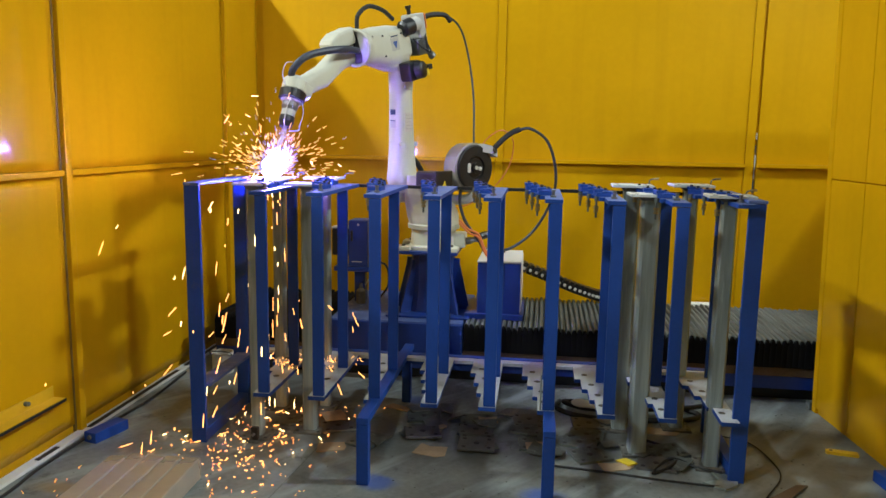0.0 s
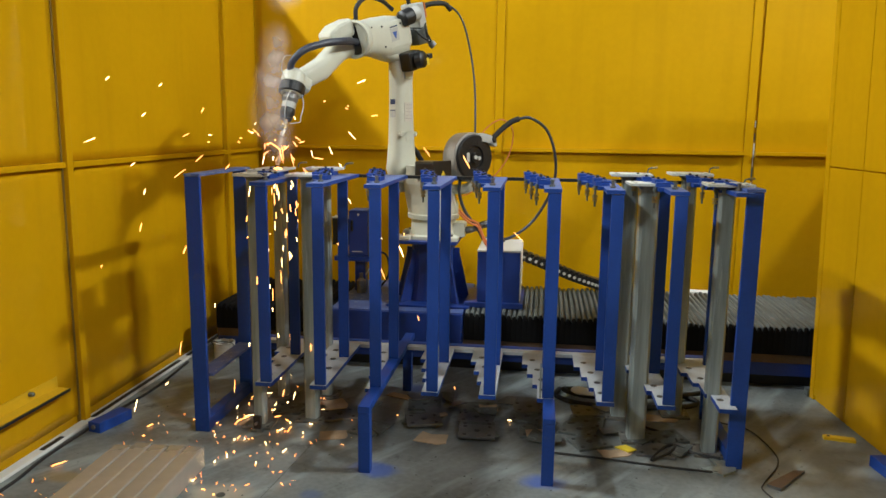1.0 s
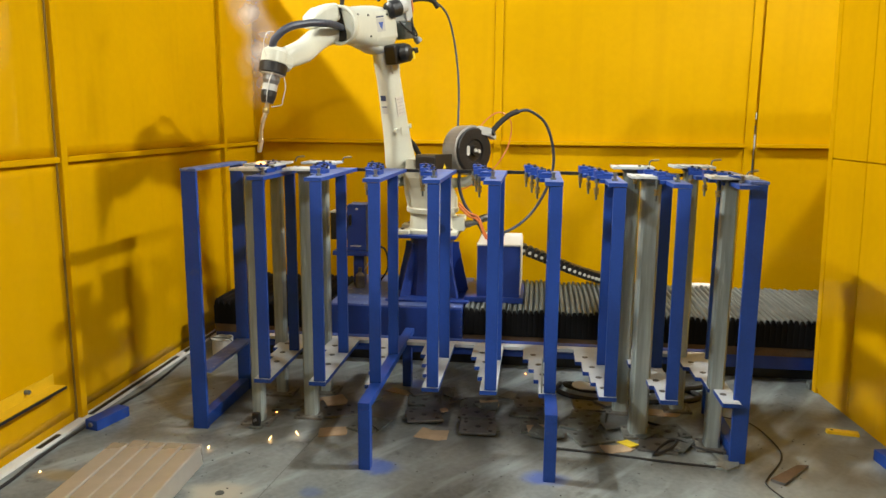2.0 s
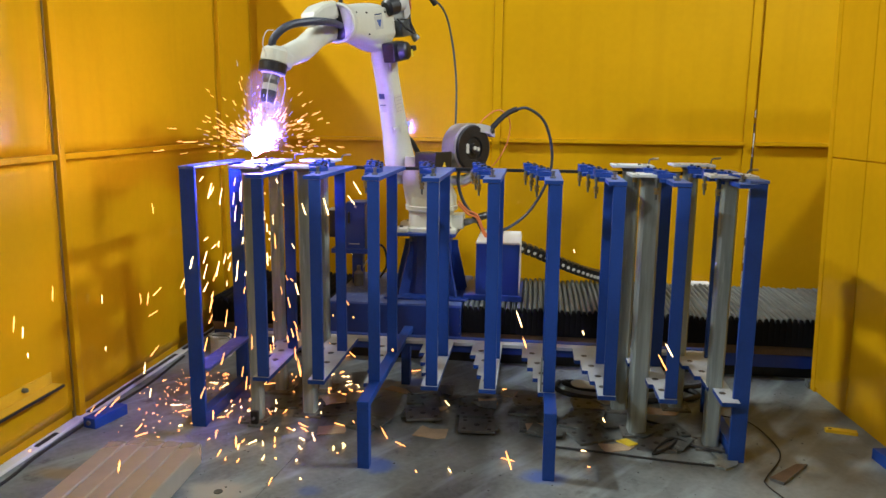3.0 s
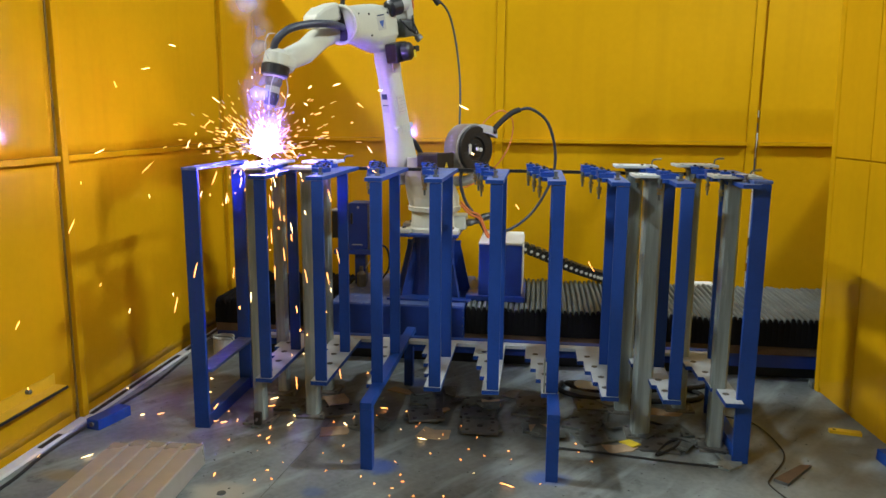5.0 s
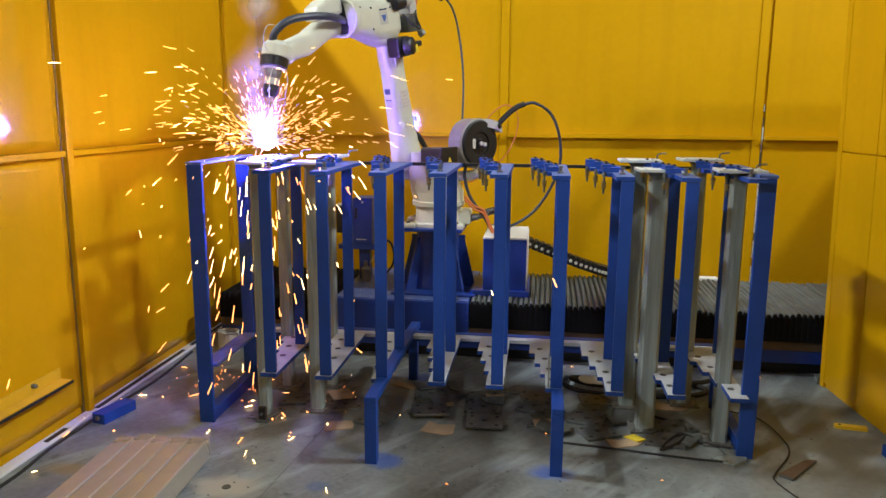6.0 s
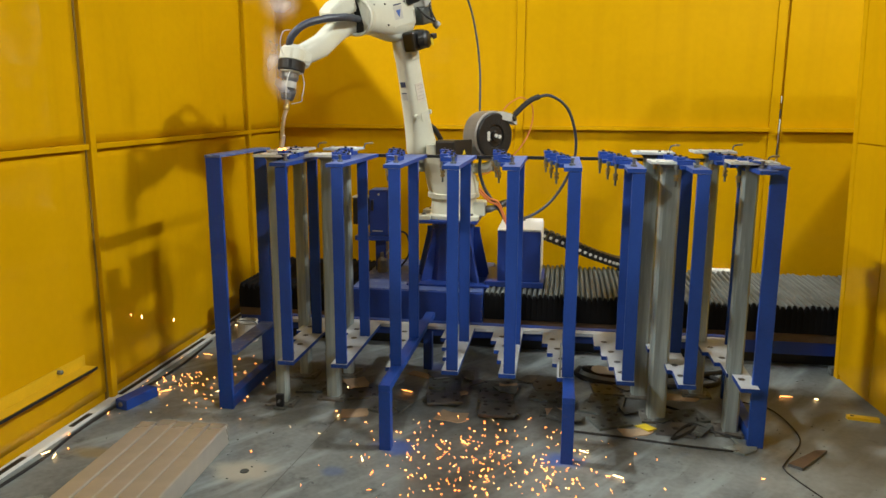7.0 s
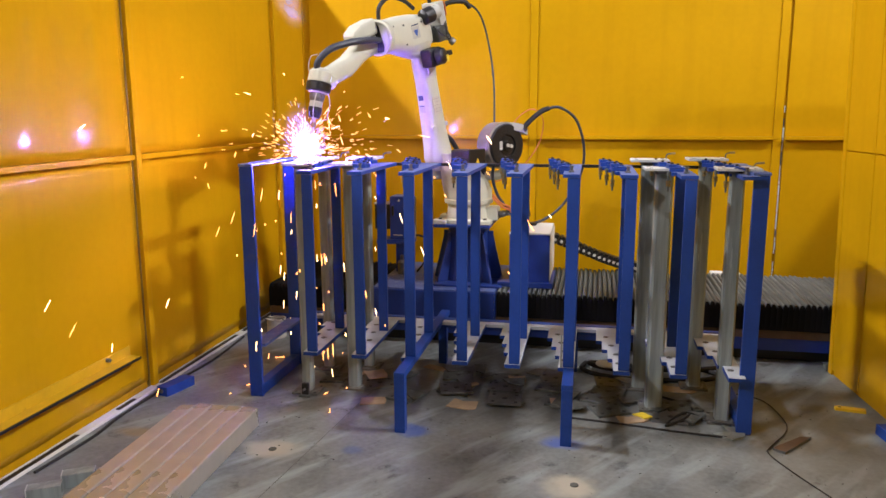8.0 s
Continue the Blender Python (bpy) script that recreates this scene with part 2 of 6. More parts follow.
def smoke_haze():
    """Thin weld smoke: clear at the rim of each wisp, a little white where it is dense."""
    m = bpy.data.materials.new("weld_smoke")
    m.use_nodes = True
    n, l = m.node_tree.nodes, m.node_tree.links
    n.remove(n["Principled BSDF"])
    out = n["Material Output"]
    clear, white, back, both, mix = n.new("ShaderNodeBsdfTransparent"), n.new("ShaderNodeBsdfTranslucent"), n.new("ShaderNodeBsdfDiffuse"), n.new("ShaderNodeAddShader"), n.new("ShaderNodeMixShader")
    white.inputs[0].default_value = (0.5, 0.5, 0.54, 1)
    back.inputs[0].default_value = (0.45, 0.45, 0.5, 1)
    co, tex, mr, mu = n.new("ShaderNodeTexCoord"), n.new("ShaderNodeTexNoise"), n.new("ShaderNodeMapRange"), n.new("ShaderNodeMath")
    tex.inputs["Scale"].default_value, tex.inputs["Detail"].default_value, tex.inputs["Distortion"].default_value = 8, 3, 0.8
    mr.inputs["From Min"].default_value, mr.inputs["From Max"].default_value = 0.30, 0.80
    mr.inputs["To Min"].default_value, mr.inputs["To Max"].default_value = 0.0, 0.75
    size, ln, rim = n.new("ShaderNodeVectorMath"), n.new("ShaderNodeVectorMath"), n.new("ShaderNodeMapRange")
    size.operation, ln.operation, mu.operation = "DIVIDE", "LENGTH", "MULTIPLY"
    size.inputs[1].default_value = (0.075, 0.075, 0.12)
    rim.interpolation_type = "SMOOTHERSTEP"
    rim.inputs["From Min"].default_value, rim.inputs["From Max"].default_value = 0.1, 1.0
    rim.inputs["To Min"].default_value, rim.inputs["To Max"].default_value = 1.0, 0.0
    l.new(co.outputs["Object"], tex.inputs["Vector"])
    l.new(co.outputs["Object"], size.inputs[0])
    l.new(size.outputs[0], ln.inputs[0])
    l.new(ln.outputs["Value"], rim.inputs["Value"])
    l.new(tex.outputs["Fac"], mr.inputs["Value"])
    l.new(mr.outputs[0], mu.inputs[0])
    l.new(rim.outputs[0], mu.inputs[1])
    l.new(mu.outputs[0], mix.inputs[0])
    l.new(white.outputs[0], both.inputs[0])
    l.new(back.outputs[0], both.inputs[1])
    l.new(clear.outputs[0], mix.inputs[1])
    l.new(both.outputs[0], mix.inputs[2])
    l.new(mix.outputs[0], out.inputs[0])
    return m


SMOKE = smoke_haze()


# ---- building helpers ----
def part(name, bm, mat, parent=None, label="", smooth=False):
    """Links a bmesh as one mesh object under a thing or part."""
    me = bpy.data.meshes.new(name)
    for f in bm.faces:
        f.smooth = smooth
    bm.to_mesh(me)
    bm.free()
    for one in (mat if isinstance(mat, (list, tuple)) else [mat]):
        me.materials.append(one)
    ob = new(name, me)
    if parent:
        ob.parent = parent
    if label:
        ob["label"] = label
    return ob


def again(name, src, parent, m, label=""):
    """Another part on the same mesh."""
    ob = new(name, src.data)
    ob.parent = parent
    ob.matrix_local = m
    if label:
        ob["label"] = label
    return ob


def thing(name, m, label, category, group="", kind=""):
    ob = new(name)
    ob.empty_display_size = 0.05
    ob.matrix_world = m
    return tagged(ob, label, category, group, kind)


def box(bm, x0, x1, y0, y1, z0, z1, bevel=0.0, mat=0, m=None):
    r = bmesh.ops.create_cube(bm, size=1, matrix=Matrix.Translation(((x0 + x1) / 2, (y0 + y1) / 2, (z0 + z1) / 2)) @ Matrix.Diagonal((x1 - x0, y1 - y0, z1 - z0, 1)))
    vs = r["verts"]
    fs = {f for v in vs for f in v.link_faces}
    if bevel:
        es = {e for v in vs for e in v.link_edges}
        out = bmesh.ops.bevel(bm, geom=list(es), offset=bevel, segments=2, affect="EDGES", profile=0.6)
        fs = set(out["faces"]) | {f for f in fs if f.is_valid}
        vs = list({v for f in fs for v in f.verts})
    for f in fs:
        f.material_index = mat
    if m:
        bmesh.ops.transform(bm, matrix=m, verts=vs)
    return bm


def boxed(*a, **k):
    return box(bmesh.new(), *a, **k)


def loft(bm, rings, caps=True, mat=0):
    """Skins a row of closed rings of equal length."""
    rows = [[bm.verts.new(p) for p in r] for r in rings]
    n = len(rows[0])
    for a, b in zip(rows, rows[1:]):
        for i in range(n):
            bm.faces.new((a[i], a[(i + 1) % n], b[(i + 1) % n], b[i])).material_index = mat
    if caps:
        bm.faces.new(rows[0][::-1]).material_index = mat
        bm.faces.new(rows[-1]).material_index = mat
    return bm


def squircle(cx, cy, cz, a, b, axis, n=20, power=3.2):
    """A rounded-rectangle ring with half-sizes a, b across an axis."""
    ring = []
    for i in range(n):
        t = 2 * math.pi * i / n
        c, s = math.cos(t), math.sin(t)
        k = (abs(c) ** power + abs(s) ** power) ** (-1 / power)
        u, v = a * c * k, b * s * k
        ring.append({"x": (cx, cy + u, cz + v), "y": (cx - u, cy, cz + v), "z": (cx + u, cy + v, cz)}[axis])
    return ring


def rod(bm, p0, p1, r0, r1=None, n=14, mat=0):
    p0, p1 = Vector(p0), Vector(p1)
    r1 = r0 if r1 is None else r1
    q = (p1 - p0).to_track_quat("Z", "Y").to_matrix()
    rings = [[p + q @ Vector((r * math.cos(2 * math.pi * i / n), r * math.sin(2 * math.pi * i / n), 0)) for i in range(n)] for p, r in ((p0, r0), (p1, r1))]
    return loft(bm, rings, True, mat)


def lathe(bm, p0, axis, profile, n=24, mat=0):
    """Turns a profile of (distance along, radius) about an axis."""
    p0 = Vector(p0)
    q = Vector(axis).to_track_quat("Z", "Y").to_matrix()
    rings = [[p0 + q @ Vector((r * math.cos(2 * math.pi * i / n), r * math.sin(2 * math.pi * i / n), d)) for i in range(n)] for d, r in profile]
    return loft(bm, rings, True, mat)


def spline(points, per=8):
    """Catmull-Rom through the points."""
    ps = [Vector(p) for p in points]
    ps = [2 * ps[0] - ps[1], *ps, 2 * ps[-1] - ps[-2]]
    out = []
    for a, b, c, d in zip(ps, ps[1:], ps[2:], ps[3:]):
        for i in range(per):
            t = i / per
            out.append(0.5 * (2 * b + (c - a) * t + (2 * a - 5 * b + 4 * c - d) * t * t + (3 * b - a - 3 * c + d) * t ** 3))
    return out + [ps[-2]]


def hose(bm, points, r, n=10, ribs=0.0, per=8, mat=0):
    """A round hose along a smooth line; ribs give it rings."""
    line = spline(points, per)
    up, rings = Vector((0.13, 0.2, 0.97)), []
    for i, p in enumerate(line):
        d = (line[min(i + 1, len(line) - 1)] - line[max(i - 1, 0)]).normalized()
        a = d.cross(up)
        a = a.normalized() if a.length > 0.05 else d.orthogonal().normalized()
        b = a.cross(d)
        up = b
        k = r * (1 + (ribs if i % 2 else 0))
        rings.append([p + k * (a * math.cos(2 * math.pi * j / n) + b * math.sin(2 * math.pi * j / n)) for j in range(n)])
    return loft(bm, rings, True, mat)


def slab(bm, outline, z0, z1, holes=(), top=0, side=0):
    """A flat plate of any outline, its top and sides in two materials; holes are shown as short dark plugs set in."""
    lo = [bm.verts.new((x, y, z0)) for x, y in outline]
    hi = [bm.verts.new((x, y, z1)) for x, y in outline]
    n = len(lo)
    bm.faces.new(hi).material_index = top
    bm.faces.new(lo[::-1]).material_index = side
    for i in range(n):
        bm.faces.new((lo[i], lo[(i + 1) % n], hi[(i + 1) % n], hi[i])).material_index = side
    return bm


# ---- hall and cell ----
def hall():
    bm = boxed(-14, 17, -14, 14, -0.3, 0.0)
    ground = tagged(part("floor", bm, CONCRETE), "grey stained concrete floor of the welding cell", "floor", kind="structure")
    for n, b in (("wall_hall_west", (-14.2, -14, -14, 14, 0, 8.5)), ("wall_hall_east", (17, 17.2, -14, 14, 0, 8.5)), ("wall_hall_south", (-14, 17, -14.2, -14, 0, 8.5)), ("wall_hall_north", (-14, 17, 14, 14.2, 0, 8.5))):
        tagged(part(n, boxed(*b), HALL_GREY), "plain grey hall wall", "wall", kind="structure")
    # roof strip is added, unseen, to let world light in as soft fill
    bm = boxed(-14.2, -3.0, -14.2, 14.2, 8.5, 8.7)
    box(bm, 6.5, 17.2, -14.2, 14.2, 8.5, 8.7)
    box(bm, -3.0, 6.5, -14.2, -8.0, 8.5, 8.7)
    box(bm, -3.0, 6.5, 8.0, 14.2, 8.5, 8.7)
    for x in (-0.6, 1.75, 4.1):
        box(bm, x - 0.1, x + 0.1, -8.0, 8.0, 8.5, 8.7)
    for y in (-5.0, 0.3, 5.6):
        box(bm, -3.0, 6.5, y - 0.1, y + 0.1, 8.5, 8.7)
    tagged(part("ceiling", bm, HALL_GREY), "grey hall ceiling, out of view, with a strip left open to add daylight", "ceiling", kind="structure")
    bm = bmesh.new()
    for x0, y0, x1, y1 in ((2.5, -4.0, 2.56, -0.7), (0.25, -3.5, 0.62, 0.35)):
        d = Vector((x1 - x0, y1 - y0, 0)).normalized()
        s = Vector((-d.y, d.x, 0)) * 0.0014
        slab(bm, [(x0 + s.x, y0 + s.y), (x0 - s.x, y0 - s.y), (x1 - s.x, y1 - s.y), (x1 + s.x, y1 + s.y)], -0.01, 0.0006)
    j = part("saw_joint", bm, DARK_STEEL, ground)
    bm = bmesh.new()
    for x, y in ((0.372, -0.55), (1.69, -0.625)):
        lathe(bm, (x, y, 0.0), (0, 0, 1), [(0, 0.018), (0.003, 0.017)], 14)
    part("floor_anchor", bm, DARK_STEEL, ground)


def lamps():
    for x, y, z, watts, aim in LAMPS:
        root = thing("hall_lamp", pose(x, y, z), "white box-shaped hall lamp, out of view high over the cell", "lamp", "hall lamps")
        part("housing", boxed(-0.36, 0.36, -0.2, 0.2, 0.03, 0.12, 0.02), WHITE, root)
        part("diffuser", boxed(-0.33, 0.33, -0.17, 0.17, 0.005, 0.03), LAMP_GLOW, root)
        for u in (-0.28, 0.28):
            part("hanger", rod(bmesh.new(), (u, 0, 0.12), (u, 0, 8.5 - z), 0.008, n=8), STEEL, root)
        d = bpy.data.lights.new("lamp_light", "AREA")
        d.shape, d.size, d.size_y, d.energy, d.color = "RECTANGLE", 0.5, 0.3, watts, (1.0, 0.98, 0.93)
        li = new("lamp_light", d)
        li.matrix_world = look((x, y, z - 0.02), aim)


def dented_sheet(x0, x1, y0, y1, z0, z1, depth=1.0):
    """A sheet panel that has buckled a little between its edges, with turned-back rims."""
    bm = bmesh.new()
    ny, nz = max(8, int((y1 - y0) / 0.04)), max(8, int((z1 - z0) / 0.05))
    rows = []
    for i in range(ny + 1):
        y, row = y0 + (y1 - y0) * i / ny, []
        for k in range(nz + 1):
            z = z0 + (z1 - z0) * k / nz
            rim = min(1, (y - y0) / 0.10, (y1 - y) / 0.10) * min(1, (z - z0) / 0.06, (z1 - z) / 0.10)
            buckle = 0.011 * math.sin(2 * math.pi * (y + 0.33) / 0.52) * math.exp(-((y + 0.33) / 0.38) ** 2) + 0.003 * math.sin(5.1 * y + 2.0 * z) * math.cos(3.3 * z + y)
            row.append(bm.verts.new((x1 + depth * rim * buckle, y, z)))
        rows.append(row)
    for a, b in zip(rows, rows[1:]):
        for k in range(nz):
            bm.faces.new((a[k], b[k], b[k + 1], a[k + 1]))
    edge = [r[0] for r in rows] + rows[-1][1:] + [r[-1] for r in rows[-2::-1]] + rows[0][-2:0:-1]
    back = [bm.verts.new((x0, v.co.y, v.co.z)) for v in edge]
    for i in range(len(edge)):
        k = (i + 1) % len(edge)
        bm.faces.new((edge[k], edge[i], back[i], back[k]))
    return bm


def walls():
    # back wall: sheet panels between posts, a ledge at mid height
    back = tagged(part("wall_north", boxed(-0.75, 4.4, 2.44, 2.54, 0, 2.75), YELLOW), "yellow painted sheet steel cell wall with ledge", "wall", kind="structure")
    spans = [(-0.54, 1.2310), (1.2935, 3.0065), (3.0865, 4.28)]
    for a, b in spans:
        part("panel", boxed(a, b, 2.425, 2.438, 1.2815, 2.70, 0.002), YELLOW, back)
        part("panel", boxed(a, b, 2.425, 2.438, 0.03, 1.2535, 0.002), YELLOW, back)
        part("ledge", boxed(a, b, 2.387, 2.438, 1.2545, 1.2805, 0.004), YELLOW, back)
    part("pilaster", boxed(1.232, 1.2925, 2.416, 2.438, 0, 2.72, 0.005), YELLOW, back)
    part("pilaster", boxed(3.0075, 3.068, 2.416, 2.438, 0, 2.72, 0.005), YELLOW, back)
    # white pieces stand in for light that comes through the panel gap
    bm = bmesh.new()
    random.seed(4)
    z = 0.22
    while z < 1.5:
        h = random.uniform(0.02, 0.14)
        if random.random() < 0.72:
            box(bm, 3.0705 + random.uniform(0, 0.003), 3.077 + random.uniform(0, 0.005), 2.424, 2.430, z, min(1.5, z + h), 0.0, random.choice((0, 0, 1)))
        z += h + 0.006
    part("gap_strip", bm, [WHITE, DARK_STEEL], back, "broken white and black strip painted for light through the panel gap")
    # left wall
    left = tagged(part("wall_west", boxed(-0.70, -0.60, -7, 2.438, 0.0, 2.58), YELLOW), "yellow painted sheet steel cell wall", "wall", kind="structure")
    ys = [-4.4, -3.0, -1.72, 0.03, 1.80, 2.43]
    for a, b in zip(ys, ys[1:]):
        end = b - (0.0245 if b < 1 else 0.0125)
        part("panel", dented_sheet(-0.598, -0.588, a + 0.0325, end, 1.2570, 2.55), YELLOW, left, smooth=True)
        part("panel", dented_sheet(-0.598, -0.588, a + 0.0325, end, 0.05, 1.2290, 0.4), YELLOW, left, smooth=True)
        part("ledge", boxed(-0.598, -0.562, a + 0.0325, end, 1.2295, 1.2565, 0.004), YELLOW, left)
    for y in ys[1:-1]:
        part("pilaster", boxed(-0.598, -0.562, y - 0.012, y + 0.032, 0, 2.56, 0.005), YELLOW, left)
        if y < 1:
            part("seam", boxed(-0.598, -0.584, y - 0.024, y - 0.0125, 0, 2.56, 0.002), JOINT, left, "dark open joint")
    bm = bmesh.new()
    box(bm, -0.585, -0.535, -4.4, 1.9, 0.001, 0.016, 0.003)
    for y0, y1 in ((-1.55, -0.62), (-0.32, -0.18), (0.06, 0.95), (1.05, 1.5), (-2.6, -1.7)):
        box(bm, -0.562, -0.540, y0, y1, 0.0165, 0.020, 0.0, 1)
    part("floor_rail", bm, [WHITE, BLACK], left, "white floor rail with dark slots")
    # angle bar low on the wall
    root = thing("wall_bar", pose(-0.587, -0.14, 0.235), "yellow angle bar bolted low on the wall", "bar")
    bm = bmesh.new()
    box(bm, 0.0, 0.060, -3.2, 0, -0.004, 0.004, 0.001)
    box(bm, 0.0, 0.006, -3.2, 0, 0.004, 0.055, 0.001)
    part("angle", bm, YELLOW_BAR, root)
    part("rubber_edge", boxed(0.060, 0.066, -3.2, 0.004, -0.012, 0.001, 0.002), BLACK, root)
    part("bolt", lathe(bmesh.new(), (0.006, -0.19, 0.04), (1, 0, 0), [(0, 0.010), (0.02, 0.010), (0.024, 0.006)], 10), DARK_STEEL, root)
    # right wall, a little askew, ends short of the back wall; the track runs on behind it
    right = tagged(part("wall_east", boxed(0.02, 0.115, -7.5, 0, 0.0, 2.3), YELLOW), "yellow painted sheet steel cell wall", "wall", kind="structure")
    right.matrix_world = pose(3.070, 0.95, 0, 0, -1.5, 5.2)
    ys = [-4.5, -3.1, -1.7, -0.36, -0.03]
    for a, b in zip(ys, ys[1:]):
        part("panel", boxed(0.008, 0.018, a + 0.003, b - 0.003, 1.258, 2.28, 0.002), YELLOW, right)
        part("panel", boxed(0.008, 0.018, a + 0.003, b - 0.003, 0.03, 1.252, 0.002), YELLOW, right)
    part("end_post", boxed(0.006, 0.125, -0.03, 0.015, 0.0, 2.3, 0.004), YELLOW, right)
    part("wall_shoe", boxed(-0.004, 0.06, 0.016, 0.06, 0.0, 0.045, 0.004), DARK_STEEL, right)
    tagged(part("wall_return", boxed(4.3, 4.4, 0.9, 2.44, 0, 2.3), YELLOW), "yellow painted sheet steel end wall", "wall", kind="structure")
    tagged(part("wall_return_front", boxed(3.23, 4.4, 0.86, 0.95, 0, 2.3), YELLOW), "yellow painted sheet steel end wall", "wall", kind="structure")


hall()
lamps()
walls()


# ---- the welding rack ----
TEETH = [0.147 + 0.2533 * i for i in range(10)]
STEPS = [(0.55, 0.150), (0.405, 0.150), (0.405, 0.122), (0.263, 0.122), (0.263, 0.096), (0.123, 0.096), (0.123, 0.074), (-0.05, 0.074)]


def plug(name, parent, x, y, z, r):
    """A dark hole in a plate, one of many on one mesh."""
    if "hole" not in SHARED:
        SHARED["hole"] = part(name, lathe(bmesh.new(), (0, 0, 0), (0, 0, 1), [(0, 1), (0.0025, 1)], 12), BLACK, parent)
        ob = SHARED["hole"]
    else:
        ob = again(name, SHARED["hole"], parent, Matrix.Identity(4))
    ob.matrix_local = Matrix.LocRotScale((x, y, z), None, (r, r, 1))


SHARED = {}


def tooth_outline(xr, back):
    return [(xr, -0.05), (xr, back), (xr - 0.150, back)] + [(xr - w, y) for y, w in STEPS]


def rack():
    root = thing("welding_rack", pose(0, 0, 0), "blue painted steel welding rack with stepped clamping plates", "rack")
    front = boxed(-0.053, -0.002, 0.0, 0.018, 0.285, 1.172, 0.003)
    front_post = part("front_post", front, BLUE, root)
    front_post.matrix_local = pose(TEETH[1], -0.046, 0)
    back_post = part("back_post", boxed(-0.052, -0.002, 0.0, 0.018, 0.285, 1.172, 0.003), BLUE, root)
    back_post.matrix_local = pose(TEETH[1], 0.365, 0)
    block_bm = bmesh.new()
    box(block_bm, -0.046, 0.018, -0.036, 0.036, 0.0, 0.020, 0.002)
    box(block_bm, -0.050, -0.012, -0.030, 0.020, 0.020, 0.034, 0.003)
    box(block_bm, -0.012, 0.010, -0.020, 0.012, 0.020, 0.028, 0.003)
    block = None
    for i, x in enumerate(TEETH):
        if i:
            top = part("top_plate", slab(bmesh.new(), tooth_outline(0, 0.60), 1.174, 1.190, top=1, side=0), [BLUE, BLUE_DUSTY], root)
            top.matrix_local = pose(x, 0, 0)
            low = part("base_plate", slab(bmesh.new(), tooth_outline(0, 0.60), 0.266, 0.284, top=1, side=0), [BLUE, PLATE_TOP], root)
            low.matrix_local = pose(x, 0, 0)
            for y, w in ((0.48, 0.10), (0.335, 0.075), (0.195, 0.055), (0.06, 0.048)):
                plug("bolt_hole", low, -w, y, 0.2825, 0.015)
            if 0 < i < 9:
                if i > 1:
                    again("front_post", front_post, root, pose(x, -0.046, 0))
                    again("back_post", back_post, root, pose(x, 0.365, 0))
            # clamp blocks on the steps, bolts hanging below their edges
            for k, (y, w) in enumerate(((0.50, 0.128), (0.335, 0.100), (0.195, 0.075), (0.055, 0.052))):
                m = pose(x - w + 0.008 + 0.004 * ((i + k) % 3), y - 0.006 * ((i * 2 + k) % 3), 1.1905, 0, 0, (k * 37 + i * 53) % 25 - 12)
                if k == 3:
                    pin = part("clamp_pin", lathe(bmesh.new(), (0, 0, 0), (0, 0, 1), [(0, 0.013), (0.008, 0.013), (0.009, 0.007), (0.024, 0.007), (0.025, 0.010), (0.031, 0.010)], 10), STEEL if i % 2 else DARK_STEEL, root)
                    pin.matrix_local = pose(x - 0.040, 0.055, 1.1905)
                    lev = part("clamp_lever", hose(bmesh.new(), [(0, 0, 0.020), (-0.02, 0.01, 0.026), (-0.045, 0.03, 0.024)], 0.005, 8, per=4), BLUE, pin)
                elif block is None:
                    block = part("clamp_block", block_bm, BLUE, root)
                    block.matrix_local = m
                    bolts = bmesh.new()
                    for u, v in ((-0.030, -0.008), (0.0, 0.0), (0.010, 0.026)):
                        lathe(bolts, (u, v, 0.0195 if v > 0.02 else 0.0335 if u < -0.02 else 0.0275), (0, 0, 1), [(0, 0.007), (0.008, 0.007), (0.009, 0.004)], 8)
                    bolt0 = part("bolt_head", bolts, BLACK, block)
                else:
                    b = again("clamp_block", block, root, m)
                    again("bolt_head", bolt0, b, Matrix.Identity(4))
                if k < 3 and i > 0:
                    h = 0.070 + 0.012 * ((i * 3 + k) % 3)
                    bm = bmesh.new()
                    rod(bm, (0, 0, 0.0), (0, 0, -h), 0.0045, n=8)
                    hb = part("hanging_bolt", bm, DARK_STEEL, root)
                    hb.matrix_local = pose(x - w - 0.030, y - 0.03, 1.192)
                    part("nut", lathe(bmesh.new(), (0, 0, -h + 0.024), (0, 0, 1), [(0, 0.010), (0.010, 0.010), (0.011, 0.006), (0.015, 0.006), (0.016, 0.011), (0.027, 0.011)], 6), BRASS, hb)
                    part("spacer", lathe(bmesh.new(), (0, 0, -0.02), (0, 0, 1), [(0, 0.009), (0.018, 0.009)], 8), DARK_STEEL, hb)
    part("back_strip", boxed(0.0, 2.44, 0.602, 0.655, 0.266, 0.284, 0.002), PLATE_TOP, root, "long spatter-dusted strip joining the plates")
    part("back_rail", boxed(-0.02, 2.50, 0.658, 0.70, 0.235, 0.286, 0.003), BLUE, root)
    part("top_bar", boxed(0.10, 2.44, 0.602, 0.625, 1.172, 1.188, 0.002), BLACK, root, "dark flat bar joining the tops")
    # end frames that stand on the floor
    for x0, lab in ((0.0, "a"), (2.408, "b")):
        dy = 0.015 if lab == "a" else -0.005
        up = 0.012 if lab == "a" else 0.0
        part("end_post", boxed(x0 - up / 3, x0 + 0.066, dy, dy + 0.02, 0, 1.19 + up, 0.003), BLUE, root)
        part("end_post", boxed(x0, x0 + 0.066, 0.54, 0.56, 0, 1.19 + up, 0.003), BLUE, root)
        part("end_top_plate", boxed(x0 - 0.005, x0 + 0.070, dy - 0.003, 0.60, 1.191 + up, 1.203 + up, 0.002), BLUE_DUSTY, root)
